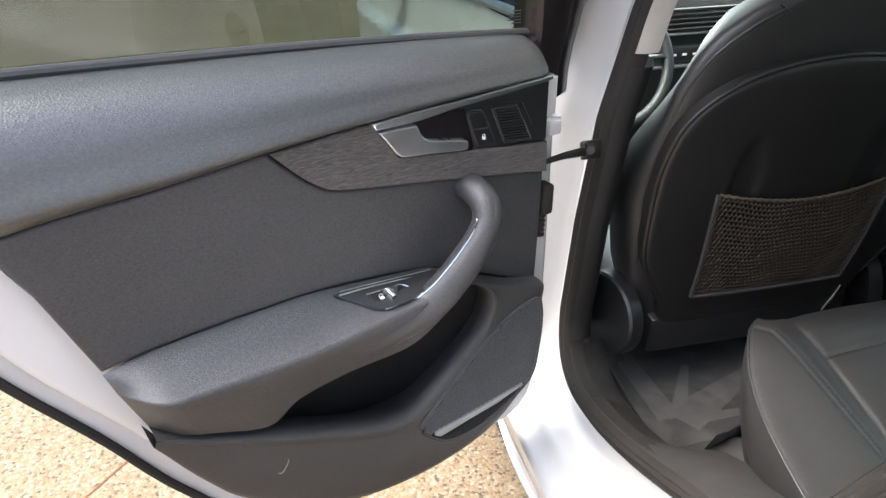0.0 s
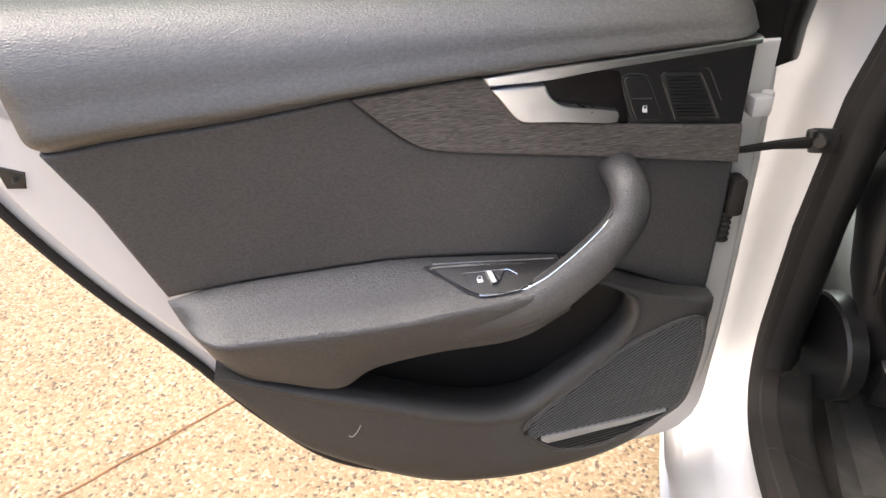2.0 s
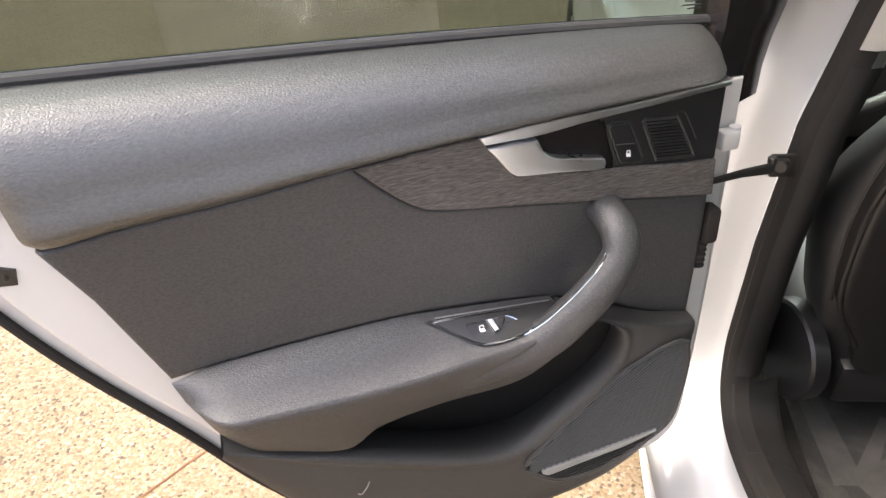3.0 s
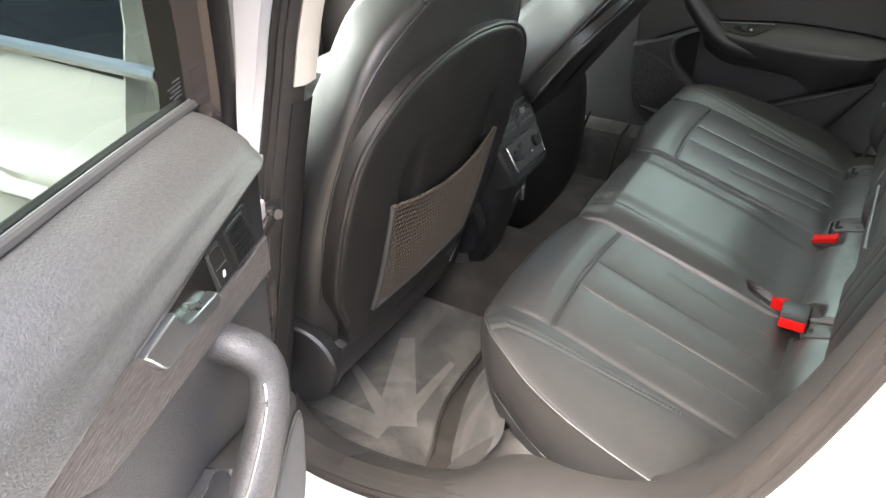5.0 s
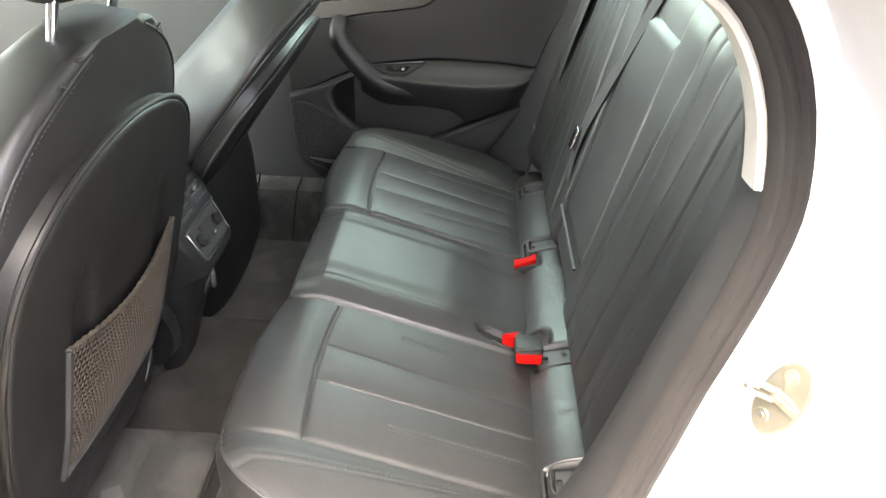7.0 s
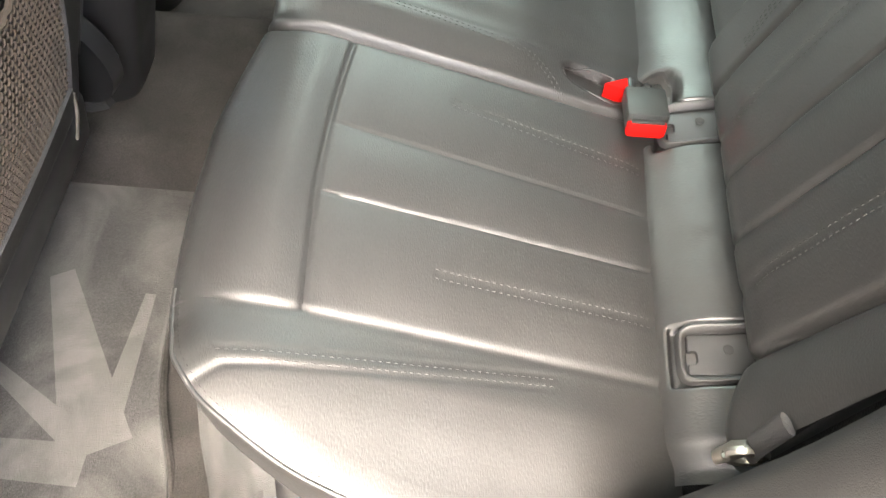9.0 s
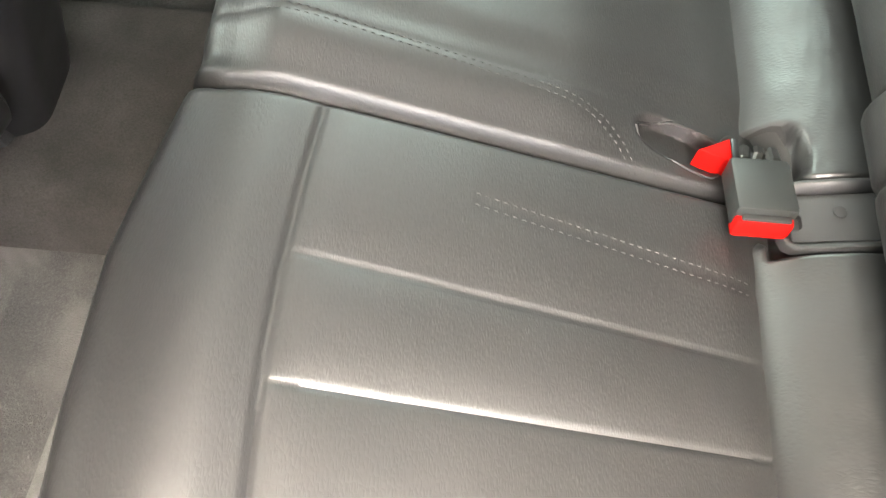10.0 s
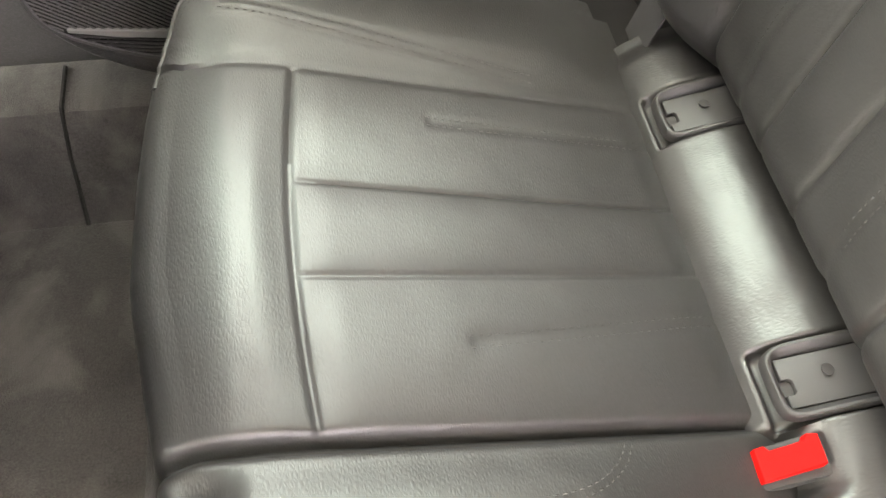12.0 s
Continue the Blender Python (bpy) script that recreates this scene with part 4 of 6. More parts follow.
FOOT = ((-0.030, 0.0), (-0.034, 0.006), (-0.034, -0.012), (-0.026, -0.035), (-0.014, -0.06), (-0.002, -0.085), (0.006, -0.10), (0.03, -0.108), (0.11, -0.11))
SEATED = ((-0.030, 0.0), (-0.034, 0.006), (-0.037, -0.012), (-0.040, -0.05), (-0.037, -0.09), (-0.030, -0.13), (-0.018, -0.155), (0.02, -0.172), (0.09, -0.18))
sill_rings = []
for i in range(first, last + 1):
    p, o = loop[i], OUT[i]
    f = smooth((p.x - 0.54) / 0.14) if p.z < 0.7 else 1.0
    deep = lerp(0.8, 0.68, smooth((p.x - 0.6) / 0.3))
    row = []
    for (da, ya), (db, yb) in zip(FOOT, SEATED):
        d, dy = lerp(da, db, f), lerp(ya, yb, f)
        dy *= lerp(1, 0.74, smooth((p.z - 0.60) / 0.3)) if dy < -0.02 else 1
        row.append((p.x + o.x * d, side_y(p.z, p.x) - dy * (deep if dy < -0.02 else 1), p.z + o.z * d))
    sill_rings.append([Vector(q) for q in row])
part("sill_trim", rows(sill_rings), SILL_PLASTIC, car, "black plastic trim along the sill and beside the seat", sharp=60)
joint_at = min(range(len(sill_rings)), key=lambda k: (sill_rings[k][2] - Vector((0.40, -0.765, 0.40))).length)
part("sill_joint", tube([q + Vector((0, 0, 0.0005)) for q in sill_rings[joint_at][1:8]], 0.0012, 6), TYRE, car, "dark joint across the sill trim")
rear = sorted([i for i in range(140) if loop[i].x > 0.93 and loop[i].z > 0.58 and loop[i].z < 1.3], key=lambda i: loop[i].z)
ru = [i for i in rear if loop[i].z >= 1.055]
lining(ru, ((-0.033, 0.006), (-0.036, 0.010), (-0.0415, 0.009), (-0.043, 0.0), (-0.0435, -0.018), (-0.03, -0.02)), "rear_pillar_trim", BEIGE, "pale rear pillar trim")

outer = ring_at(0.10, 0.138, flare)
zs = [0.14 + 0.9 * k / 60 for k in range(61)]


def edge_x(z, rearward):
    c = [p for p in outer if (p.x > 0.7) == rearward]
    q = min(c, key=lambda p: abs(p.z - z))
    return q.x if z > min(p.z for p in outer) else 0.6


def top_z(x):
    """Upper edge of the body side along the car."""
    return table(((-2.55, 0.72), (-2.2, 0.83), (-1.6, 0.93), (-1.1, 1.0), (-0.9, 1.04), (1.9, 1.04), (2.4, 0.98)), x)


def tuck(x):
    """How far the ends of the car draw in."""
    return 0.16 * max(0, (-1.3 - x) / 1.25) ** 2.5 + 0.14 * max(0, (x - 1.5) / 0.9) ** 2.5


def arch(x, z):
    return min(math.hypot(x + 1.78, z - 0.29), math.hypot(x - 1.45, z - 0.29)) < 0.365


def left_front(a, b):
    z0 = zs[round(b * 60)]
    x1 = edge_x(z0, False) if z0 < 0.5 else min(edge_x(z0, False), 0.30)
    x = lerp(-2.55, x1, a)
    z = lerp(0.14, top_z(x), (z0 - 0.14) / 0.9)
    zc = z + 0.055 * max(0, 0.2 - x)
    front = table(((0.1, -0.86), (0.25, -0.905), (0.45, -0.925), (0.7, -0.931), (0.86, -0.930), (0.905, -0.936), (0.915, -0.935), (0.922, -0.926), (0.929, -0.908), (0.94, -0.902), (1.0, -0.888), (1.1, -0.86)), zc)
    return (x, lerp(front, skin_y(z), smooth((x - 0.05) / 0.2)) + tuck(x), z)


vs, fs = grid(left_front, 110, 61)
keep = [f for f in fs if not any(arch(vs[i][0], vs[i][2]) for i in f)]
part("front_side_panel", (vs, keep), PAINT, car, "white front door and wing", sharp=50)


edge_ring = ring_skin(0.104)
strip = []
for i in range(140):
    if loop[i].x > 0.6 and loop[i].z < 1.1:
        q = edge_ring[i]
        row = []
        for k in range(31):
            x = lerp(q.x, 2.4, k / 30)
            z = min(q.z, top_z(x)) if q.z > 1.0 else q.z
            row.append((x, skin_y(z) + tuck(x), z))
        strip.append(row)
vs, fs = rows(strip)
part("rear_side_panel", (vs, [f for f in fs if not any(arch(vs[i][0], vs[i][2]) for i in f)]), PAINT, car, "white rear quarter panel", sharp=50)
low_z = min(q.z for q in edge_ring)
def rocker(a, b):
    x, z = lerp(0.2, 2.4, a), lerp(0.14, low_z + 0.004, b)
    return (x, skin_y(z) + tuck(x) + 0.001, z)


vs, fs = grid(rocker, 60, 8)
part("rocker_panel", (vs, [f for f in fs if not any(arch(vs[i][0], vs[i][2]) for i in f)]), PAINT, car, "white rocker panel under the doors")


# right side, one sheet, with the far doors closed into it
def far_side(a, b):
    x = lerp(-2.55, 2.4, a)
    z = lerp(0.14, top_z(x), b)
    return (x, 2 * YC - skin_y(z) - tuck(x), z)


vs, fs = grid(far_side, 160, 50)
part("far_side_panel", (vs, [f for f in fs if not any(arch(vs[i][0], vs[i][2]) for i in f)]), PAINT, car, sharp=50)
part("far_inner_panel", grid(lambda a, b: (lerp(-1.0, 1.5, a), 0.73, lerp(0.15, 1.06, b)), 4, 4), PLASTIC, car)
# roof with headliner
def roof(z0):
    return lambda a, b: (lerp(-0.35, 1.45, a), YC + lerp(-0.62, 0.62, b), z0 - 0.06 * (2 * b - 1) ** 2 - 0.03 * (2 * a - 1) ** 4)
part("roof", grid(roof(1.43), 20, 16), PAINT, car, "white steel roof")
surface("ceiling", grid(roof(1.395), 20, 16), HEADLINER, "pale cloth headliner over the cabin", "ceiling")
cant = spline([(-0.95, -0.66, 1.06), (-0.6, -0.63, 1.24), (-0.3, -0.60, 1.34), (0.2, -0.60, 1.38), (0.7, -0.60, 1.38), (1.1, -0.60, 1.34), (1.45, -0.6, 1.28)], 40)
part("roof_rail", tube([(p.x, p.y - 0.03, p.z) for p in cant], 0.045, 10), PAINT, car)
part("far_roof_rail", tube([(p.x, 2 * YC - p.y + 0.03, p.z) for p in cant], 0.045, 10), PAINT, car)
def pillar(name, foot_a, foot_b, head_a, head_b, mat):
    A, B, C, D = (Vector(p) for p in (foot_a, foot_b, head_a, head_b))
    bulge = Vector((0, 0.02 if A.y > 0 else -0.02, 0))
    outer = lambda a, b: A.lerp(B, a).lerp(C.lerp(D, a), b) + bulge * (4 * b * (1 - b))
    vs, fs = grid(outer, 8, 10)
    vi, fi = grid(lambda a, b: outer(a, b) - bulge * 1.5, 8, 10)
    part(name, merged((vs, fs), (vi, fi)), mat, car)


pillar("far_centre_pillar", (0.20, 0.80, 1.03), (0.34, 0.80, 1.03), (0.32, 0.58, 1.37), (0.43, 0.58, 1.37), GLOSS_BLACK)
pillar("far_rear_pillar", (1.13, 0.80, 1.03), (1.98, 0.72, 1.03), (1.06, 0.56, 1.36), (1.45, 0.53, 1.36), PAINT)
pillar("near_rear_pillar", (1.21, -0.86, 1.0), (1.98, -0.79, 1.03), (1.10, -0.64, 1.34), (1.45, -0.60, 1.36), PAINT)
pillar("near_centre_pillar", (0.20, -0.84, 1.03), (0.30, -0.83, 1.03), (0.29, -0.655, 1.37), (0.38, -0.655, 1.37), PAINT)
for s_ in (-1, 1):
    part("windscreen_pillar", tube([(-1.16, YC + s_ * 0.74, 1.0), (-0.8, YC + s_ * 0.66, 1.2), (-0.35, YC + s_ * 0.58, 1.385)], [0.04, 0.035, 0.04], 8), PAINT, car)
for name, pts in (("windscreen", ((-1.15, -0.76, 1.0), (-1.15, 0.69, 1.0), (-0.35, 0.52, 1.4), (-0.35, -0.58, 1.4))),
                  ("rear_window", ((1.99, -0.78, 1.03), (1.99, 0.71, 1.03), (1.45, 0.52, 1.37), (1.45, -0.59, 1.37))),
                  ("far_front_window", ((-0.85, 0.80, 1.03), (0.22, 0.80, 1.03), (0.32, 0.60, 1.37), (-0.3, 0.60, 1.36))),
                  ("far_rear_window", ((0.34, 0.80, 1.03), (1.14, 0.80, 1.03), (1.06, 0.60, 1.36), (0.44, 0.60, 1.38))),
                  ("near_front_window", ((-0.85, -0.87, 1.03), (0.27, -0.84, 1.03), (0.37, -0.66, 1.37), (-0.3, -0.66, 1.36)))):
    off = Vector((0, 0.004, 0.002))
    q = [Vector(p) for p in pts]
    pane = part(name, ([tuple(p) for p in q] + [tuple(p + off) for p in q], [(0, 1, 2, 3), (4, 5, 6, 7), (0, 1, 5, 4), (1, 2, 6, 5), (2, 3, 7, 6), (3, 0, 4, 7)]), GLASS_ROOM, car, "green-tinted glass", smooth=False)
    pane.visible_shadow = False
def half_wide(x):
    return -skin_y(top_z(x)) + YC - tuck(x)


def deck(x0, x1, high):
    def f(a, b):
        x = lerp(x0, x1, a)
        v = 2 * b - 1
        return (x, YC + v * half_wide(x), top_z(x) + high * (1 - v * v) * math.sin(3.14159 * min(1, 0.25 + a * 0.6)))
    return f


part("bonnet", grid(deck(-2.55, -1.1, 0.05), 20, 16), PAINT, car, "white bonnet")
part("boot_lid", grid(deck(1.93, 2.4, 0.02), 8, 16), PAINT, car, "white boot lid")


def end_cap(x0, out, zt):
    def f(a, b):
        v = 2 * a - 1
        z = lerp(0.15, zt, b)
        return (x0 + out * (1 - v ** 4) * (0.5 + 0.5 * math.sin(3.14159 * b)), YC + v * half_wide(x0), z)
    return f


part("front_end", grid(end_cap(-2.55, -0.14, top_z(-2.55)), 20, 12), PAINT, car)
part("rear_end", grid(end_cap(2.4, 0.1, top_z(2.4)), 20, 12), PAINT, car)
part("underbody", grid(lambda a, b: (lerp(-2.5, 2.3, a), YC + lerp(-0.86, 0.86, b), 0.17), 3, 3), DARK_STEEL, car)
surface("floor", grid(lambda a, b: (lerp(-1.4, 0.75, a), lerp(-0.69, 0.69, b), 0.255 + 0.02 * smooth((abs(lerp(-0.69, 0.69, b) - YC) - 0.5) / 0.1) + 0.085 * smooth((0.185 - abs(lerp(-0.69, 0.69, b) - YC)) / 0.06)), 20, 140), SHADED_CARPET, "charcoal carpet on the car floor, darkened for shade", "floor")

# striker
striker = thing("door_striker", (1.127, -0.757, 0.87), "brass-coloured steel door striker bolted to the white jamb", "striker")
SX, SN = Vector((-0.245, 0.12, -0.96)).normalized(), Vector((-0.8, -0.58, 0.15)).normalized()
SX = (SX - SN * SX.dot(SN)).normalized()
SU = SX.cross(SN).normalized()
SU = SU if SU.y < 0 else -SU
sc = Vector((1.129, -0.736, 0.8935))


def on_striker(u, h, w):
    return sc + SU * (u + 0.004) + SX * h + SN * w


oval = [(0.019 * math.copysign(abs(math.cos(a)) ** 0.75, math.cos(a)) * (1 - 0.3 * abs(math.sin(a)) ** 3), 0.041 * math.copysign(abs(math.sin(a)) ** 0.9, math.sin(a))) for a in (6.28318 * k / 40 for k in range(40))]
part("plate", pillow(oval, on_striker, -0.004, 0.0042, 0.0012, 2), BRASS, striker, "pale brass-coloured base plate")
part("plate_edge", tube([on_striker(u, h, 0.0012) for u, h in oval], 0.0016, 6, closed=True), STEEL, striker)
# folded bar across the plate that stands up into a closed loop
bar = spline([(0.019, 0.0, 0.004), (0.010, -0.001, 0.0065), (0.0, -0.002, 0.0085), (-0.006, -0.004, 0.012)], 12)
part("bar", rows([[on_striker(p.x, p.y - 0.0062, p.z - 0.003), on_striker(p.x, p.y - 0.0055, p.z), on_striker(p.x, p.y, p.z + 0.0012), on_striker(p.x, p.y + 0.0055, p.z), on_striker(p.x, p.y + 0.0062, p.z - 0.003)] for p in bar], wrap=True, caps=True), BRASS, striker, "folded brass-coloured bar")
part("bar_groove", tube([on_striker(p.x, p.y - 0.001, p.z + 0.0011) for p in bar[1:-1]], 0.001, 6), STEEL, striker)
for h in (-0.0075, 0.0025):
    part("loop", tube([on_striker(*p) for p in spline([(-0.004, h, 0.009), (-0.010, h - 0.003, 0.019), (-0.016, h - 0.006, 0.030), (-0.019, -0.0085, 0.036)], 14)], 0.0034, 8), STEEL, striker)
for h in (0.0245, -0.0245):
    part("screw", disc(on_striker(-0.004, h, 0.004), SN, 0.0068, 0.0022, 20), BRASS, striker)
    part("screw_socket", disc(on_striker(-0.004, h, 0.0058), SN, 0.0032, 0.0012, 12), STEEL, striker)

# check strap
strap = thing("check_strap", (0.41, -0.82, 0.87), "dark steel door check strap bolted to the pillar", "check strap")
a0, a1 = left_door(0.03, 0.861, -0.02), Vector((0.362, -0.800, 0.853))
part("arm", tube([a0, a0.lerp(a1, 0.5) + Vector((0, 0, 0.002)), a1], [0.003, 0.004, 0.0055], 8, flat=1.5), DARK_STEEL, strap)
part("bracket", rbox(a1 + Vector((-0.012, 0.014, 0)), (0.018, 0.024, 0.016), 0.004), DARK_STEEL, strap)
part("bolt_ring", disc(a1 + Vector((0.0, 0.012, 0.002)), (0.9, -0.4, 0.1), 0.0075, 0.004, 18), DARK_STEEL, strap)
part("foot_plate", rbox(a1 + Vector((-0.017, 0.02, -0.004)), (0.008, 0.034, 0.032), 0.003), DARK_STEEL, strap)
part("pin", disc(a1 + Vector((0, 0, 0.008)), (0, 0, 1), 0.006, 0.008, 12), DARK_STEEL, strap)

# Near-black sheet and lining: the gap's shade is put into their colour.
part("gap_shade_sheet", grid(lambda a, b: (lerp(1.0, 1.125, b) + 0.004 * a, lerp(-0.640, -0.622, a) + 0.035 * b, lerp(0.56, 1.06, b)), 4, 16), SHADE_BLACK, car, "black sheet for the shade between the seat back and the trim")
part("rear_side_lining", grid(lambda a, b: (lerp(1.045, 1.15, b) + 0.03 * a, lerp(-0.665, -0.55, a) + 0.06 * b, lerp(0.5, 1.3, b)), 6, 12), SHADE_BLACK, car, "lining beside the seat back, coloured black for the shade there")
def sill_ramp(a, b):
    """Plastic that climbs from the sill to the underside of the cushion."""
    x = lerp(lerp(0.545, 0.665, b), 0.88, a)
    low = table(((0.5, 0.352), (0.58, 0.385), (0.66, 0.435), (0.75, 0.462), (0.88, 0.50)), x)
    high = table(((0.5, 0.43), (0.665, 0.474), (0.88, 0.50)), x)
    bump = 0.008 * math.exp(-((a - 0.22) / 0.16) ** 2) * math.sin(3.14159 * b)
    return (x, lerp(-0.678, -0.595, b), lerp(low, high, b ** 0.7) + bump)


part("sill_ramp", grid(sill_ramp, 30, 14), SILL_PLASTIC, car, "black plastic rising from the sill to the seat", sharp=60)
# Closing panel coloured near-black for the shade below the cushion.
part("seat_well", grid(lambda a, b: (lerp(0.8, 1.2, a), lerp(-0.73, -0.5, b), 0.462), 4, 4), SHADE_BLACK, car, "panel under the seat edge, coloured black for the shade there")
part("far_seat_well", grid(lambda a, b: (lerp(0.8, 1.2, a), lerp(0.5, 0.7, b), 0.462), 4, 4), TRIM, car)
part("far_rear_side_lining", grid(lambda a, b: (lerp(1.045, 1.15, b) + 0.03 * a, lerp(0.68, 0.5, a) - 0.06 * b, lerp(0.45, 1.3, b)), 6, 12), TRIM, car)

# ---------------------------------------------------------------- rear bench
bench = thing("rear_seat", (0.8, YC, 0.26), "black leather rear bench seat with pleated cushions", "car seat")
def pleats(x):
    """The two pleat lines of a cushion; they fan out a little towards the back."""
    return 0.289 + 0.0155 * min(1, max(0, (x - 0.64) / 0.333)), 0.372


EDGE = [(0.0, 0.580), (0.15, 0.578), (0.2, 0.570), (0.3, 0.553), (0.39, 0.553), (0.45, 0.556), (0.49, 0.560), (0.512, 0.568), (0.54, 0.586), (0.563, 0.606), (0.588, 0.648), (0.604, 0.682), (0.619, 0.735), (0.627, 0.79), (0.631, 0.86), (0.632, 0.968)]


def gro(d, w, a):
    return -a * math.exp(-((d / w) ** 2))


def puff(v, a, b, high):
    if v <= a or v >= b:
        return 0.0
    t = (v - a) / (b - a)
    return high * (1 - abs(2 * t - 1) ** 2.2)


def seam_x(v):
    return 0.638 + 0.010 * ((v - 0.33) / 0.165) ** 2


def cushion_z(x, y):
    """Height of the bench cushion's top."""
    v = abs(y - YC)
    z = 0.602 - 0.300 * (x - 0.64)
    ahead = 0.64 - x
    if ahead > 0:
        z = 0.602 + 0.30 * ahead * max(0, 1 - ahead / 0.12) * 0.9
    sx = seam_x(v)
    wob = 0.0005 * noise.noise(Vector((x * 14, y * 14, 1))) + 0.0003 * noise.noise(Vector((x * 40, y * 40, 3)))
    if v < 0.17:
        up = 0.014 * smooth((0.17 - v) / 0.05) * smooth((0.93 - x) / 0.12) + 0.004 * smooth((0.10 - v) / 0.03)
        z += up + gro(v - 0.113, 0.003, 0.0008) * smooth((0.86 - x) / 0.03)
        bend = max(0, 0.610 - x)
        z -= 0.45 * bend * bend / (bend + 0.008) * smooth((0.17 - v) / 0.03)
    elif v < 0.494:
        if x > sx:
            pl = pleats(x)
            fade = smooth((x - sx) / 0.03) * smooth((0.975 - x) / 0.03)
            z += fade * (puff(v, 0.17, pl[0], 0.0042) + puff(v, *pl, 0.0036) + puff(v, pl[1], 0.494, 0.0034))
            for p in pl:
                z += gro(v - p, 0.0019, 0.0014) * smooth((x - sx) / 0.006)
            st = (lerp(0.225, 0.247, (x - 0.754) / 0.212) + (0.012 if y > YC else 0) if v < 0.33 else 0.432 + (0.014 if y > YC else 0))
            z += gro(v - st, 0.007, 0.0012) * smooth((x - 0.752) / 0.006)
        else:
            bend = max(0, 0.600 - x)
            z += 0.007 * puff(v, 0.165, 0.50, 1.0) * smooth((sx - x) / 0.03) - 0.2 * bend * bend / (bend + 0.02)
        z += gro(x - sx, 0.0028, 0.0028) * smooth((v - 0.165) / 0.02) * smooth((0.497 - v) / 0.006)
    else:
        t = (v - 0.494) / 0.13
        z += 0.014 * smooth(t / 0.42) * smooth((1.0 - x) / 0.12) - 0.004 * smooth((t - 0.45) / 0.55)
    z += gro(v - 0.17, 0.005, 0.012) * smooth((0.99 - x) / 0.03)
    z += gro(v - 0.494, 0.005, 0.0020) * smooth((x - 0.56) / 0.03)
    bol = 0.548 - 0.17 * max(0, x - 0.60) * 0.75
    z += (gro(v - bol - 0.0075, 0.0028, 0.0011) + gro(v - bol + 0.0075, 0.0028, 0.0011) - gro(v - bol, 0.003, 0.0005)) * smooth((0.875 - x) / 0.03) * smooth((x - 0.58) / 0.02)
    # pocket for the stowed buckle
    du, dv = (x - 0.915) * 0.985 - (y + 0.160) * 0.17, (y + 0.160) * 0.985 + (x - 0.915) * 0.17
    z -= 0.013 * smooth((1.0 - (abs(du) / 0.042) ** 2.4 - (abs(dv) / 0.0185) ** 2.4) / 0.5)
    return z + wob


half = [(0.56 * k / 280, 0) for k in range(281)]
half = [(v, table(EDGE, v)) for v, _ in half]
tail = spline([(v, x, 0) for v, x in EDGE if v >= 0.56], 44)
half += [(p.x, p.y) for p in tail[1:]]
cols = [(YC - v, x, -1) for v, x in reversed(half)] + [(YC + v, x, 1) for v, x in half[1:]]
rings = []
NB = 170
KS = 120    # row that lies in the cross seam
# edge of the cushion, out and down: a soft roll in front, a crisp piped corner on the bolsters
ROLL = ((0.008, 0.0010), (0.016, 0.0040), (0.022, 0.009), (0.0265, 0.016), (0.0295, 0.026), (0.032, 0.044), (0.031, 0.075), (0.027, 0.10), (0.020, 0.118), (0.022, 0.124), (0.018, 0.15), (0.006, 0.19), (0.0, 0.25))
CRISP = ((0.012, 0.0001), (0.022, 0.0004), (0.0280, 0.0016), (0.0292, 0.0085), (0.0297, 0.018), (0.0305, 0.042), (0.030, 0.075), (0.027, 0.10), (0.020, 0.118), (0.022, 0.124), (0.018, 0.15), (0.006, 0.19), (0.0, 0.25))
for i, (y, xf, s) in enumerate(cols):
    a, b = cols[max(0, i - 1)], cols[min(len(cols) - 1, i + 1)]
    t = Vector((b[1] - a[1], b[0] - a[0], 0)).normalized()
    n = Vector((-t.y, t.x, 0))
    ring = []
    for k in range(NB):
        mid_x = max(seam_x(min(0.495, max(0.165, abs(y - YC)))), lerp(xf, 0.985, 0.2))
        x = lerp(0.985, mid_x, k / KS) if k <= KS else lerp(mid_x, xf, (k - KS) / (NB - 1 - KS))
        v0 = abs(y - YC)
        yk = y + s * (pleats(x)[0] - 0.289) * max(0, min(1, (v0 - 0.19) / 0.085, (0.36 - v0) / 0.06))
        ring.append((x, yk, cushion_z(x, yk)))
    zf = cushion_z(xf, y)
    v = abs(y - YC)
    f = smooth((v - 0.50) / 0.04)
    for (da, za), (db, zb) in zip(ROLL, CRISP):
        d, dz = lerp(da, db, f), lerp(za, zb, f)
        dip = gro(dz - 0.0085, 0.002, 0.0012) * f
        ring.append((xf + n.x * (d + dip), y + n.y * (d + dip), zf - dz))
    rings.append(ring)
part("seat_cushion", rows(rings), LEATHER, bench, "pleated black leather cushion", sharp=58)


def leather_up(p):
    e = 0.004
    return (cushion_z(p.x - e, p.y) - cushion_z(p.x + e, p.y), cushion_z(p.x, p.y - e) - cushion_z(p.x, p.y + e), 2 * e)


def on_cushion(pts, n=60):
    return [Vector((p.x, p.y, cushion_z(p.x, p.y) + 0.0004)) for p in spline([(x, y, 0) for x, y in pts], n)]


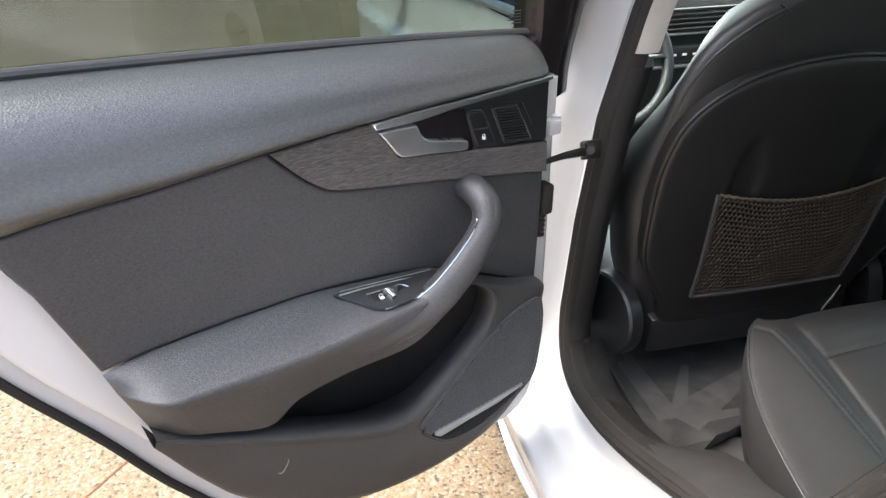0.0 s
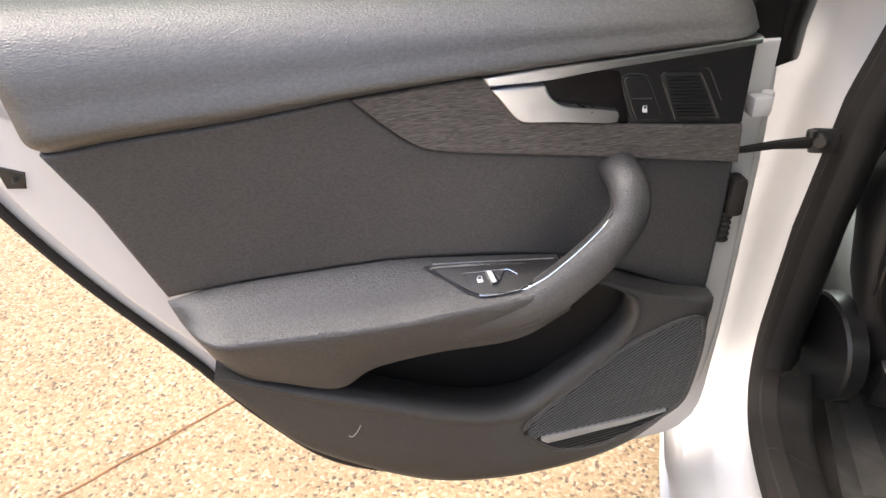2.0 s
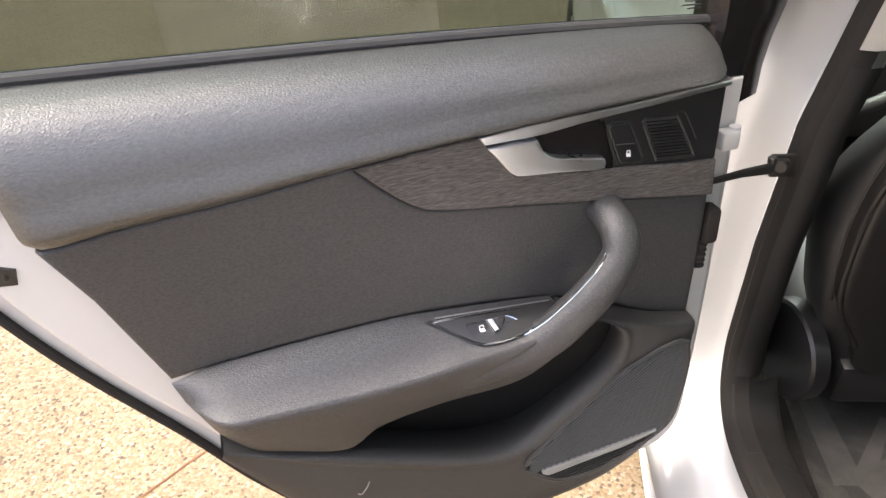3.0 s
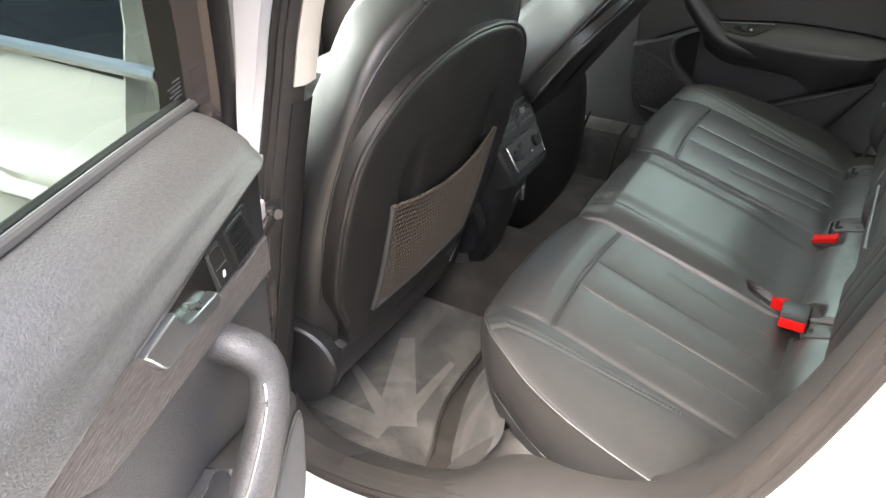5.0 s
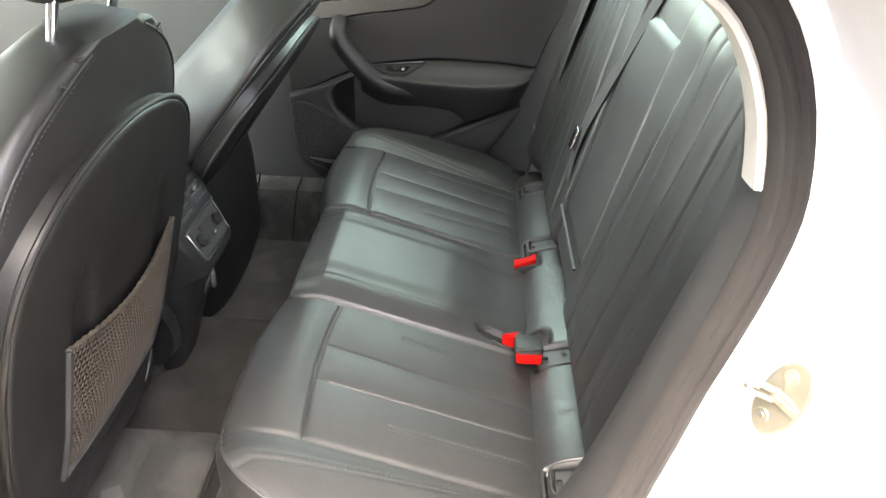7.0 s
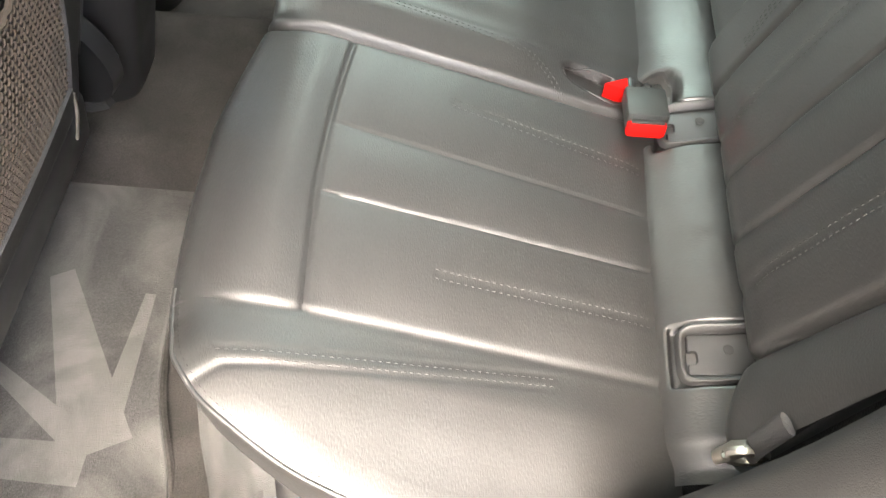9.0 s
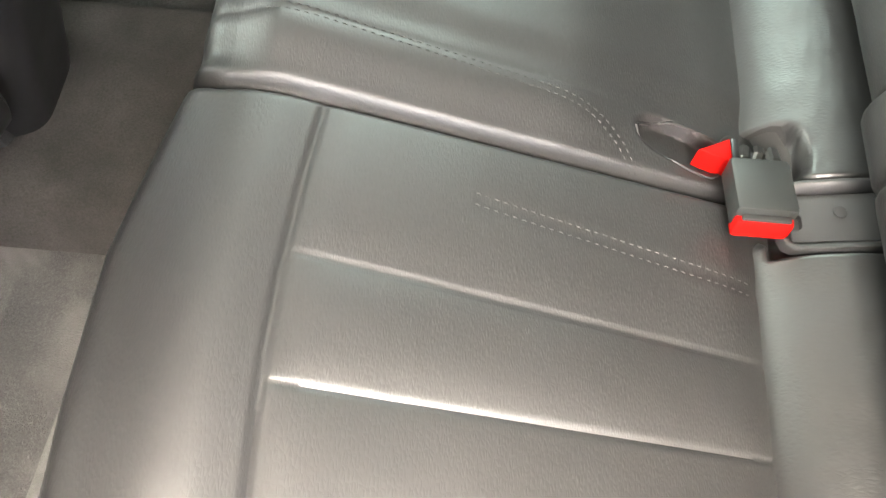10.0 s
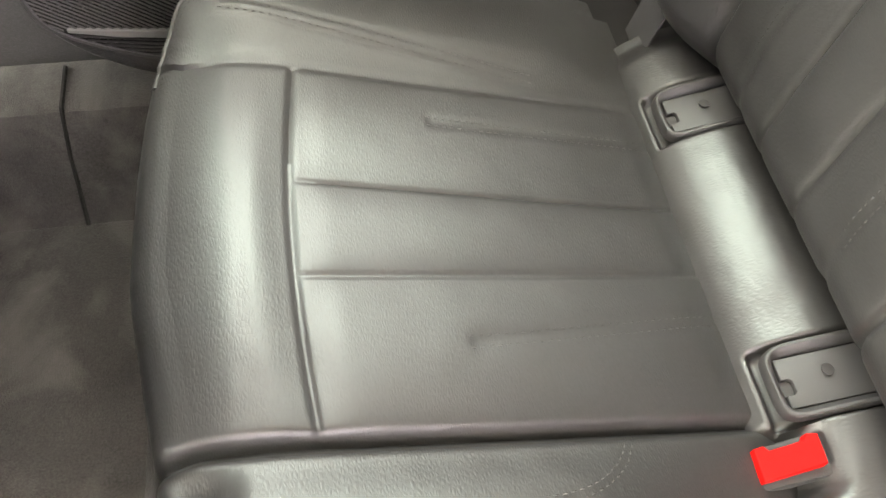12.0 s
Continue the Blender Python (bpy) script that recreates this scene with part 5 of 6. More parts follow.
for s in (-1, 1):
    for st in ((0.225 + (0.012 if s > 0 else 0), 0.247 + (0.012 if s > 0 else 0)), (0.432 + (0.014 if s > 0 else 0), 0.431 + (0.014 if s > 0 else 0))):
        for d in (-0.0045, 0.0045):
            line = [(0.754, YC + s * (st[0] + d)), (0.86, YC + s * (lerp(*st, 0.5) + d)), (0.966, YC + s * (st[1] + d))]
            part("stitching", stitches(on_cushion(line), leather_up), THREAD, bench, "fine grey double stitching", kind="stuff")
    far_on = 0.014 if s < 0 else 0.0
    for d in (0.0, 0.0055):
        line = [(0.598, YC + s * (0.108 + d)), (0.676, YC + s * (0.112 + d)), (0.758, YC + s * (0.117 + d)), (0.812 + far_on - d * 0.2, YC + s * (0.123 + d)), (0.846 + far_on - d * 0.7, YC + s * (0.142 + d * 0.7)), (0.864 + far_on - d, YC + s * 0.168)]
        part("stitching", stitches(on_cushion(line), leather_up), THREAD, bench, "fine grey double stitching", kind="stuff")
    for d in (-0.004, 0.004):
        line = [(x, YC + s * (0.548 - 0.1275 * max(0, x - 0.60) + d)) for x in (0.592, 0.66, 0.73, 0.80, 0.868)]
        part("stitching", stitches(on_cushion(line), leather_up), THREAD, bench, "dark double stitching", kind="stuff")
# piping round the lower edge
pipe = [Vector(r[NB + 8]) for r in rings[::6]]
part("piping", tube(pipe, 0.0028, 6), LEATHER, bench, "thin leather piping", sharp=80)
for side_rings in (rings[2:84], rings[-84:-2]):
    part("bolster_piping", tube([Vector(r[NB + 2]) for r in side_rings], 0.0022, 6), LEATHER, bench, "thin leather piping", sharp=80)
    for up_ in (0, 1):
        pts = [Vector(r[NB + (1, 3)[up_]]) for r in side_rings]
        part("stitching", stitches(pts, lambda p: (-0.4, -0.5 if p.y < YC else 0.5, 0.7)), THREAD_DARK, bench, "dark double stitching", kind="stuff")
# carpeted base under the cushion
def base_front(a):
    v = abs(2 * a - 1)
    return 0.425 + 0.075 * smooth((v - 0.48) / 0.5) if a < 0.5 else lerp(0.43, 0.555, smooth((v - 0.6) / 0.4))


# Lit copy of the floor carpet: lighter colour where more light falls.
part("seat_base", grid(lambda a, b: (lerp(base_front(a), 0.565 + 0.07 * smooth((abs(lerp(-1, 1, a)) - 0.72) / 0.28), b ** 0.85), YC + lerp(-0.645, 0.645, a), lerp(0.25, 0.475, b)), 60, 12), MAT_LIT_CARPET, bench, "carpeted base under the cushion, in the lit carpet colour")


# rolled filler between cushion and back
FILL = [(p.x, p.y) for p in spline([(b, z, 0) for b, z in ((0, 0.476), (0.05, 0.496), (0.13, 0.513), (0.26, 0.527), (0.45, 0.537), (0.62, 0.540), (0.78, 0.535), (0.9, 0.52), (1, 0.495))], 40)]


def filler(a, b):
    y = YC + lerp(-0.585, 0.585, a)
    x = lerp(0.958, 1.115, b)
    z = table(FILL, b)
    drop = 0.0
    for yb, wd in ((-0.205, 0.030), (0.105, 0.026)):
        drop += 0.02 * math.exp(-((y - yb) / wd) ** 6) * smooth((0.35 - b) / 0.15)
    pit = 1.0 - (abs(x - 0.982) / 0.030) ** 3 - (abs(y + 0.163) / 0.029) ** 3
    drop += 0.022 * smooth(pit / 0.45)
    for yb in (-0.497, -0.221, 0.163, 0.439):
        drop += 0.016 * smooth((1.0 - (abs(y - yb) / 0.0325) ** 6) / 0.5) * smooth((x - 0.977) / 0.007)
    wr = 0.0009 * noise.noise(Vector((x * 25, y * 30, 5))) + 0.0004 * noise.noise(Vector((x * 140, y * 60, 8)))
    end = 0.012 * smooth((abs(y - YC) - 0.545) / 0.03)
    return (x, y, z - drop - end + wr)


part("filler_roll", grid(filler, 440, 60), LEATHER_ROLL, bench, "smooth leather roll between cushion and back", sharp=80)


def back_x(y, z):
    """Front face of the seat back."""
    v = abs(y - YC)
    x = 1.03 + 0.25 * (z - 0.62)
    x += 0.09 * max(0, (0.60 - z) / 0.08) ** 2
    sp = 0.10 * (z - 0.62)
    v0 = v - sp
    inner, outer = 0.20, 0.50
    if v < 0.13:
        x += 0.012
    else:
        low = smooth((z - 0.60) / 0.04)
        x -= low * (puff(v0, inner, 0.315, 0.006) + puff(v0, 0.315, 0.385, 0.005) + puff(v0, 0.385, outer, 0.006))
        for p in (0.315, 0.385):
            x -= gro(v0 - p, 0.0028, 0.0036)
        for p in (0.26, 0.435):
            x -= gro(v0 - p, 0.006, 0.002)
        x -= gro(v0 - inner, 0.004, 0.006)
        if v0 > outer:
            t = (v0 - outer) / 0.1
            x -= 0.028 * math.sin(min(1.0, t) * 2.3)
        x -= gro(v0 - outer, 0.006, 0.009)
    x -= gro(v - 0.13, 0.004, 0.008)
    if z > 1.08:
        x += 0.5 * (z - 1.08) ** 2 / 0.06
    return x - 0.0015 * noise.noise(Vector((y * 15, z * 15, 9)))


def back_face(a, b):
    z = lerp(0.52, 1.16, b)
    v0 = lerp(-0.585, 0.585, a)
    y = YC + v0 + math.copysign(0.10 * (z - 0.62) * smooth(abs(v0) / 0.2) * (1 - smooth((abs(v0) - 0.51) / 0.075)), v0)
    return (back_x(y, z), y, z)


part("seat_back", grid(back_face, 470, 60), LEATHER, bench, "pleated black leather seat back", sharp=80)


def on_back(pts, n=60):
    return [Vector((back_x(p.x, p.y) - 0.0005, p.x, p.y)) for p in spline([(y, z, 0) for y, z in pts], n)]


for s in (-1, 1):
    for v in (0.26, 0.435):
        for d in (-0.0045, 0.0045):
            part("stitching", stitches(on_back([(YC + s * (v + d), 0.61), (YC + s * (v + d + 0.02), 0.82), (YC + s * (v + d + 0.045), 1.06)]), lambda p: (-1, 0, 0.25)), THREAD, bench, "fine grey double stitching", kind="stuff")
    for d in (0, 0.005, 0.01):
        part("stitching", stitches(on_back([(YC + s * (0.183 + d), 0.645), (YC + s * (0.180 + d), 0.70), (YC + s * (0.19 + d), 0.80), (YC + s * (0.215 + d), 0.95)]), lambda p: (-1, 0, 0.25)), THREAD_DARK, bench, "dark double stitching", kind="stuff")


# folded centre armrest
def arm_face(a, b):
    y, z = YC + lerp(-0.124, 0.124, a), lerp(0.655, 1.05, b)
    e = min(a, 1 - a, b * 1.5, (1 - b) * 1.5)
    return (1.035 + 0.25 * (z - 0.62) + 0.012 - 0.012 * (1 - max(0, 1 - e / 0.06) ** 2), y, z)


part("centre_armrest", grid(arm_face, 50, 50), LEATHER, bench, "folded black leather centre armrest", sharp=80)
part("armrest_edge", tube([(1.036, YC - 0.124, 0.66), (1.036, YC + 0.124, 0.66)], 0.003, 6), PLASTIC_GREY, bench)

# anchor covers in the filler roll
iso_cover = thing("anchor_cover", (1.03, -0.497, 0.51), "black plastic child-seat anchor cover in the leather roll", "anchor cover", "child-seat anchor covers")


def cover_at(yc):
    def to(u, h, w):
        return Vector((0.987 + h * 0.84, yc + u * 0.88, 0.523 + 0.33 * max(0, h) - 1.2 * max(0, h) ** 2 + w))
    return to


to = cover_at(-0.497)
rim = v2([(-0.030, 0.088), (-0.030, 0.05), (-0.030, 0.016), (-0.027, 0.005), (-0.018, 0.0), (0.018, 0.0), (0.027, 0.005), (0.030, 0.016), (0.030, 0.05), (0.030, 0.088)], 40)
rim = [Vector(p) for p in rim]
edge = [rim[k + 1] - rim[k - 1] if 0 < k < len(rim) - 1 else Vector((0, -1 if k == 0 else 1)) for k in range(len(rim))]
inner = [Vector((e[1], -e[0])).normalized() * -1 for e in edge]
sweep = []
for p, n in zip(rim, inner):
    sweep.append([to(p[0] + n.x * d, p[1] + n.y * d, w) for d, w in ((-0.0042, -0.008), (-0.004, 0.000), (-0.0026, 0.0022), (-0.0008, 0.0026), (0.0006, 0.0020), (0.0055, -0.0042), (0.0060, -0.0055), (0.0062, -0.012))])
part("frame", rows(sweep), COVER, iso_cover, "raised black plastic rim", sharp=40)
bed = [(-0.026, 0.09), (-0.026, 0.004), (0.026, 0.004), (0.026, 0.09)]
part("bed", pillow(bed, to, -0.013, -0.0085, 0.001, 1), TYRE, iso_cover)
plate = [(-0.0228, 0.09), (-0.0228, 0.0075), (-0.011, 0.0075), (-0.011, 0.0145), (-0.0085, 0.0165), (0.001, 0.0165), (0.0035, 0.0145), (0.0035, 0.0075), (0.0228, 0.0075), (0.0228, 0.09)]
part("cover_plate", pillow(plate, to, -0.009, -0.0045, 0.0008, 2), COVER, iso_cover, "flat dark grey plastic cover with a slot")
part("boss", disc(to(0.004, 0.048, -0.0048), (0, 0, 1), 0.005, 0.0008, 18), COVER, iso_cover)
for y in (-0.221, 0.163, 0.439):
    copy_thing(iso_cover, Matrix.Translation((1.03, y, 0.51)))

# belt buckles
buckle = thing("belt_buckle", (0.968, -0.21, 0.53), "grey plastic belt buckle with a red release button", "belt buckle", "belt buckles")
bm_ = Matrix.Rotation(radians(-8), 3, "X")
part("housing", rbox((0.967, -0.208, 0.534), (0.046, 0.05, 0.024), 0.004, bm_), BUCKLE, buckle, "dark grey buckle housing")
part("release_button", rbox((0.967, -0.2335, 0.5305), (0.043, 0.012, 0.019), 0.003, bm_), RED, buckle, "red release button")
part("tongue_slot", rbox((0.967, -0.234, 0.5415), (0.036, 0.006, 0.003), 0.001, bm_), TYRE, buckle)
part("webbing_stub", tube([(0.972, -0.186, 0.529), (0.978, -0.170, 0.517), (0.985, -0.155, 0.50)], [0.014, 0.013, 0.012], 10, flat=0.3), BELT, buckle, "crumpled webbing end")
wedge = thing("belt_buckle", (0.938, -0.16, 0.52), "half-hidden red belt release button tucked in the seat crease", "belt buckle", "belt buckles")
part("release_button", pillow([(0.924, -0.1725), (0.934, -0.167), (0.951, -0.157), (0.952, -0.18)], lambda u, h, w: Vector((u, h, 0.52 + w - 0.15 * (u - 0.93))), -0.01, 0.013, 0.002, 2), RED, wedge)
part("housing", rbox((0.9545, -0.1685, 0.519), (0.006, 0.025, 0.020), 0.0015), PLASTIC_SMOOTH, wedge)
# Black sheet lining the leather pit; its colour stands in for the shade.
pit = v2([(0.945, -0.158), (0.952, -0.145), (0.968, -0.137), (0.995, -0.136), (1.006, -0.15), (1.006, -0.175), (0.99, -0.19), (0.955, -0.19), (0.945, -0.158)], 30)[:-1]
part("pit_shade", pillow(pit, lambda u, h, w: Vector((u, h, filler(0.5 + (h - YC) / 1.17, (u - 0.958) / 0.157)[2] + w if u > 0.958 else 0.512 + w)), -0.006, 0.0015, 0.001, 1), TYRE, bench, "black sheet for the shade in the pit behind the belt buckle")
for k in range(3):
    part("metal_stalk", tube([(0.958 + 0.012 * k, -0.186, 0.520), (0.962 + 0.012 * k, -0.172 + 0.004 * (k % 2), 0.527), (0.966 + 0.011 * k, -0.158, 0.520)], 0.0045, 6, flat=0.5), DARK_STEEL, buckle, "crumpled metal stalk")
slot = v2([(0.876, -0.155), (0.882, -0.163), (0.905, -0.176), (0.94, -0.184), (0.952, -0.165), (0.946, -0.147), (0.91, -0.141), (0.884, -0.146), (0.876, -0.155)], 30)[:-1]
part("pocket_lip", tube([(u, h, cushion_z(u, h) - 0.0002) for u, h in slot], 0.0016, 6, closed=True), LEATHER, bench, sharp=80)
low_b = thing("belt_buckle", (0.975, 0.105, 0.52), "red belt release button set into the leather roll", "belt buckle", "belt buckles")
part("release_button", pillow([(-0.025, -0.017), (0.025, -0.013), (0.026, 0.012), (0.018, 0.014), (0.014, 0.009), (-0.013, 0.007), (-0.016, 0.012), (-0.024, 0.011)], lambda u, h, w: Vector((0.976 + 0.88 * u, 0.110 + 0.88 * h, 0.5145 + w + 0.3 * u)), -0.010, 0.008, 0.0015, 3), RED, low_b, "red release button")
part("housing", pillow([(-0.026, -0.018), (0.03, -0.016), (0.036, -0.004), (0.033, 0.012), (0.02, 0.016), (-0.024, 0.013)], lambda u, h, w: Vector((0.974 + u, 0.108 + h, 0.517 + w + 0.3 * u)), -0.016, -0.004, 0.003, 2), TYRE, low_b, "dark recess round the button")

# ---------------------------------------------------------------- front seats
def front_seat(yc, label, foot, lean, net=True):
    s = thing("front_seat", (0.1, yc, 0.26), label, "car seat", "front seats")

    def bk(y, z, d=0.0):
        """A place on the back of the seat, d out from it."""
        up = (z - 0.6) * 1.029
        return Vector((foot + up * math.sin(lean) + d * math.cos(lean), yc + y, 0.6 + up * math.cos(lean) - d * math.sin(lean)))

    def dome(y, z, d=0.0):
        """The same on the bulging hard shell."""
        return bk(y, z, d + 0.016 * max(0, 1 - (y / 0.3) ** 2) * smooth((z - 0.45) / 0.2) * smooth((1.05 - z) / 0.12))
    wide = ((0.42, 0.22), (0.55, 0.265), (0.7, 0.293), (0.85, 0.296), (0.93, 0.285), (0.985, 0.262), (1.025, 0.228), (1.06, 0.178), (1.085, 0.125), (1.098, 0.08))
    rings = []
    for i in range(34):
        z = lerp(0.42, 1.098, (i / 33) ** 0.7)
        w = table(wide, z)
        dep = table(((0.42, 0.15), (0.8, 0.16), (1.02, 0.13), (1.098, 0.07)), z)
        ring = []
        for k in range(36):
            t = 6.28318 * k / 36
            c, q = math.cos(t), math.sin(t)
            dd = -dep / 2 + dep / 2 * math.copysign(abs(c) ** 0.34, c)
            yy = w * math.copysign(abs(q) ** 0.55, q) * (1 + 0.4 * dd / dep * smooth((z - 0.7) / 0.25))
            ring.append(bk(yy, z, dd - 0.008))
        rings.append(ring)
    part("backrest", rows(rings, wrap=True, caps=True), LEATHER, s, "black leather backrest", sharp=80)
    # hard shell on the back
    arch = [(-0.215, 0.53), (-0.262, 0.62), (-0.274, 0.72), (-0.272, 0.82), (-0.25, 0.895), (-0.2, 0.946), (-0.12, 0.979), (0.0, 0.992)]
    arch = arch + [(-a, b) for a, b in arch[-2::-1]]
    sh = v2(arch, 56)
    sh = sh + v2([(0.21, 0.50), (0.19, 0.462), (0.1, 0.455), (0.0, 0.455), (-0.1, 0.455), (-0.19, 0.462), (-0.21, 0.50)], 24)
    def dent(y, z, d):
        hollow = max(0, 1 - ((abs(y) - 0.12) / 0.03) ** 2 - ((z - 0.78) / 0.10) ** 2)
        return dome(y, z, d - 0.007 * smooth(hollow / 0.7))
    shell_rings = [[dome(u, h, -0.03) for u, h in sh]]
    for k in range(5):
        q = math.pi / 2 * k / 4
        shell_rings.append([dome(u, h, 0.004 - 0.010 * (1 - math.sin(q))) for u, h in inset(sh, 0.010 * (1 - math.cos(q)))])
    core = inset(sh, 0.010)
    for k in range(1, 40):
        shell_rings.append([dent(u * (1 - k / 40), 0.72 + (h - 0.72) * (1 - k / 40), 0.004) for u, h in core])
    part("back_shell", rows(shell_rings, wrap=True, caps=True), SHELL, s, "black hard plastic seat-back shell with two shallow hollows", sharp=60)
    part("shell_rim", tube([dome(a, b, -0.001) for a, b in v2(arch, 60)], 0.0045, 8), SHELL, s)
    # net pocket
    if net:
        def net_at(a, b):
            y = lerp(lerp(-0.155, -0.165, b), lerp(0.16, 0.175, b), a)
            top = 0.765 - 0.02 * math.sin(3.14159 * a)
            return dome(y, lerp(0.535, top, b), 0.008 + 0.008 * math.sin(3.14159 * a) * (0.3 + 0.7 * b))
        cords = []
        rowsn = 23
        for j in range(rowsn + 1):
            b, ph = j / rowsn, 3.14159 * (j % 2)
            path = [net_at(i / 160, min(1, max(0, b + 0.0125 * math.sin(i * 1.5708 + ph) + 0.012 * math.sin(i * 0.09 + 0.4)))) + Vector((0.0012 * math.cos(i * 1.5708 + ph), 0, 0)) for i in range(161)]
            cords.append(tube(path, 0.0013, 5))
        part("net", merged(*cords), NET, s, "stretch net pocket", kind="stuff")
        # Near-black sheet behind the cords, painted as the shade inside the net.
        part("net_back", grid(lambda a, b: net_at(a, b) - Vector((0.006, 0, 0)), 10, 10), SHADE_BLACK, s)
        part("net_hem", tube([net_at(i / 90, 1.0) + Vector((0, 0, 0.0012 * math.sin(i * 1.6))) for i in range(91)], 0.0032, 6), NET, s, "elastic hem")
        for e in (0.0, 1.0):
            part("net_edge", tube([net_at(e, i / 8) for i in range(9)], 0.005, 6), PLASTIC, s)
        part("net_foot", tube([net_at(i / 12, 0.0) for i in range(13)], 0.005, 6), PLASTIC, s)
    # seams on the shoulders
    def hide(t, z, d=0.0):
        w, dep = table(wide, z), table(((0.42, 0.15), (0.8, 0.16), (1.02, 0.13), (1.098, 0.07)), z)
        c, q = math.cos(t), math.sin(t)
        dd = -dep / 2 + dep / 2 * math.copysign(abs(c) ** 0.34, c)
        return bk(w * math.copysign(abs(q) ** 0.55, q) * (1 + 0.4 * dd / dep * smooth((z - 0.7) / 0.25)), z, dd - 0.008 + d)
    for side in (-1, 1):
        seam = spline([hide(side * t, z) for t, z in ((1.15, 0.60), (1.12, 0.75), (1.05, 0.9), (0.95, 0.98), (0.8, 1.03), (0.6, 1.065), (0.4, 1.086))], 50)
        part("shoulder_seam", tube(seam, 0.0022, 6), LEATHER, s)
        part("shoulder_stitching", stitches([p + Vector((0.002, -side * 0.006, -0.003)) for p in seam], lambda p: (1, 0, 0)), THREAD, s, kind="stuff")
        part("shoulder_seam", tube([bk(side * y, z, -0.0115) for y, z in ((0.135, 1.07), (0.095, 1.045), (0.05, 1.015), (0.02, 0.99))], 0.002, 6), LEATHER, s)
        part("post", tube([(bk(side * 0.075, 1.08, -0.05)), bk(side * 0.075, 1.17, -0.05)], 0.006, 10), CHROME, s, "chrome headrest post")
    # upper flap
    flap = v2([(-0.1, 1.088), (-0.085, 1.048), (-0.03, 1.03), (0.03, 1.03), (0.085, 1.048), (0.1, 1.088), (-0.1, 1.088)], 30)[:-1]
    part("upper_flap", pillow(flap, bk, -0.03, -0.0095, 0.003, 3), LEATHER, s)
    # headrest
    rings = []
    for i in range(14):
        t = i / 13
        z = lerp(1.13, 1.32, t)
        k = math.sin(math.pi * (0.12 + 0.8 * t)) ** 0.4
        rings.append([bk(0.135 * k * math.copysign(abs(math.sin(q)) ** 0.6, math.sin(q)), z, -0.075 + 0.055 * k * math.copysign(abs(math.cos(q)) ** 0.7, math.cos(q))) for q in (6.28318 * m / 28 for m in range(28))])
    part("headrest", rows(rings, wrap=True, caps=True), LEATHER, s, "black leather headrest", sharp=80)
    # cushion, side cover, recliner boss, slide rails
    rings = []
    for i in range(16):
        x = lerp(0.22, -0.32, i / 15)
        k = 1 if i < 13 else 1 - 0.12 * (i - 12)
        rings.append([(x, yc + 0.265 * math.copysign(abs(math.cos(q)) ** 0.5, math.cos(q)), 0.47 + 0.03 * i / 15 + 0.075 * k * math.copysign(abs(math.sin(q)) ** 0.6, math.sin(q))) for q in (6.28318 * m / 28 for m in range(28))])
    part("cushion", rows(rings, wrap=True, caps=True), LEATHER, s, sharp=80)
    if net:
        part("lower_cover", rbox((0.24, yc, 0.44), (0.11, 0.44, 0.10), 0.02, Matrix.Rotation(radians(14), 3, "Y")), PLASTIC_SMOOTH, s, "black lower rear cover")
    else:
        fold = [bk(0, 0.66, 0.006), Vector((0.318, yc, 0.58)), Vector((0.322, yc, 0.46)), Vector((0.315, yc, 0.36)), Vector((0.29, yc, 0.285))]
        fold = spline(fold, 14)
        part("lower_cover", rows([[p + Vector((-0.10 * abs(k / 10 - 1) ** 4, 0.25 * (k / 10 - 1), 0)) for k in range(21)] for p in fold]), TRIM, s, "black lower rear cover reaching down to the floor", sharp=70)
    for side in (-1, 1):
        if net:
            part("recliner_cover", disc((0.24, yc + side * 0.265, 0.47), (0.25, side, 0.05), 0.085, 0.03, 32), PLASTIC_SMOOTH, s, "round black recliner cover")
        part("slide_rail", rbox((-0.13, yc + side * 0.2, 0.285), (0.48, 0.045, 0.05), 0.008), DARK_STEEL, s)
        part("seat_leg", rbox((-0.1, yc + side * 0.2, 0.35), (0.36, 0.03, 0.12), 0.008), PLASTIC_SMOOTH, s)
    part("release_lever", tube([(0.312, yc + 0.182, 0.50), (0.305, yc + 0.176, 0.47), (0.297, yc + 0.163, 0.437)], [0.002, 0.0035, 0.003], 8), CHROME, s, "bright release lever")
    return s


front_seat(-0.40, "black leather driver seat with a net pocket on its back", 0.33, radians(13.7))
front_seat(0.345, "black leather passenger seat reclined beside the centre console", 0.262, radians(35.5), net=False)

# ---------------------------------------------------------------- centre console
console = thing("centre_console", (0.25, YC, 0.26), "black centre console with rear air vents and climate panel", "console")
part("body", rbox((-0.03, YC, 0.47), (0.60, 0.17, 0.40), 0.03), PLASTIC, console)
part("armrest_lid", rbox((-0.02, YC, 0.70), (0.36, 0.17, 0.09), 0.03), LEATHER, console)


def con(u, h, w):
    n = Vector((0.88, 0, 0.47)).normalized()
    upv = Vector((-0.47, 0, 0.88)).normalized()
    return Vector((0.346, YC + u, 0.655)) + upv * h + n * w


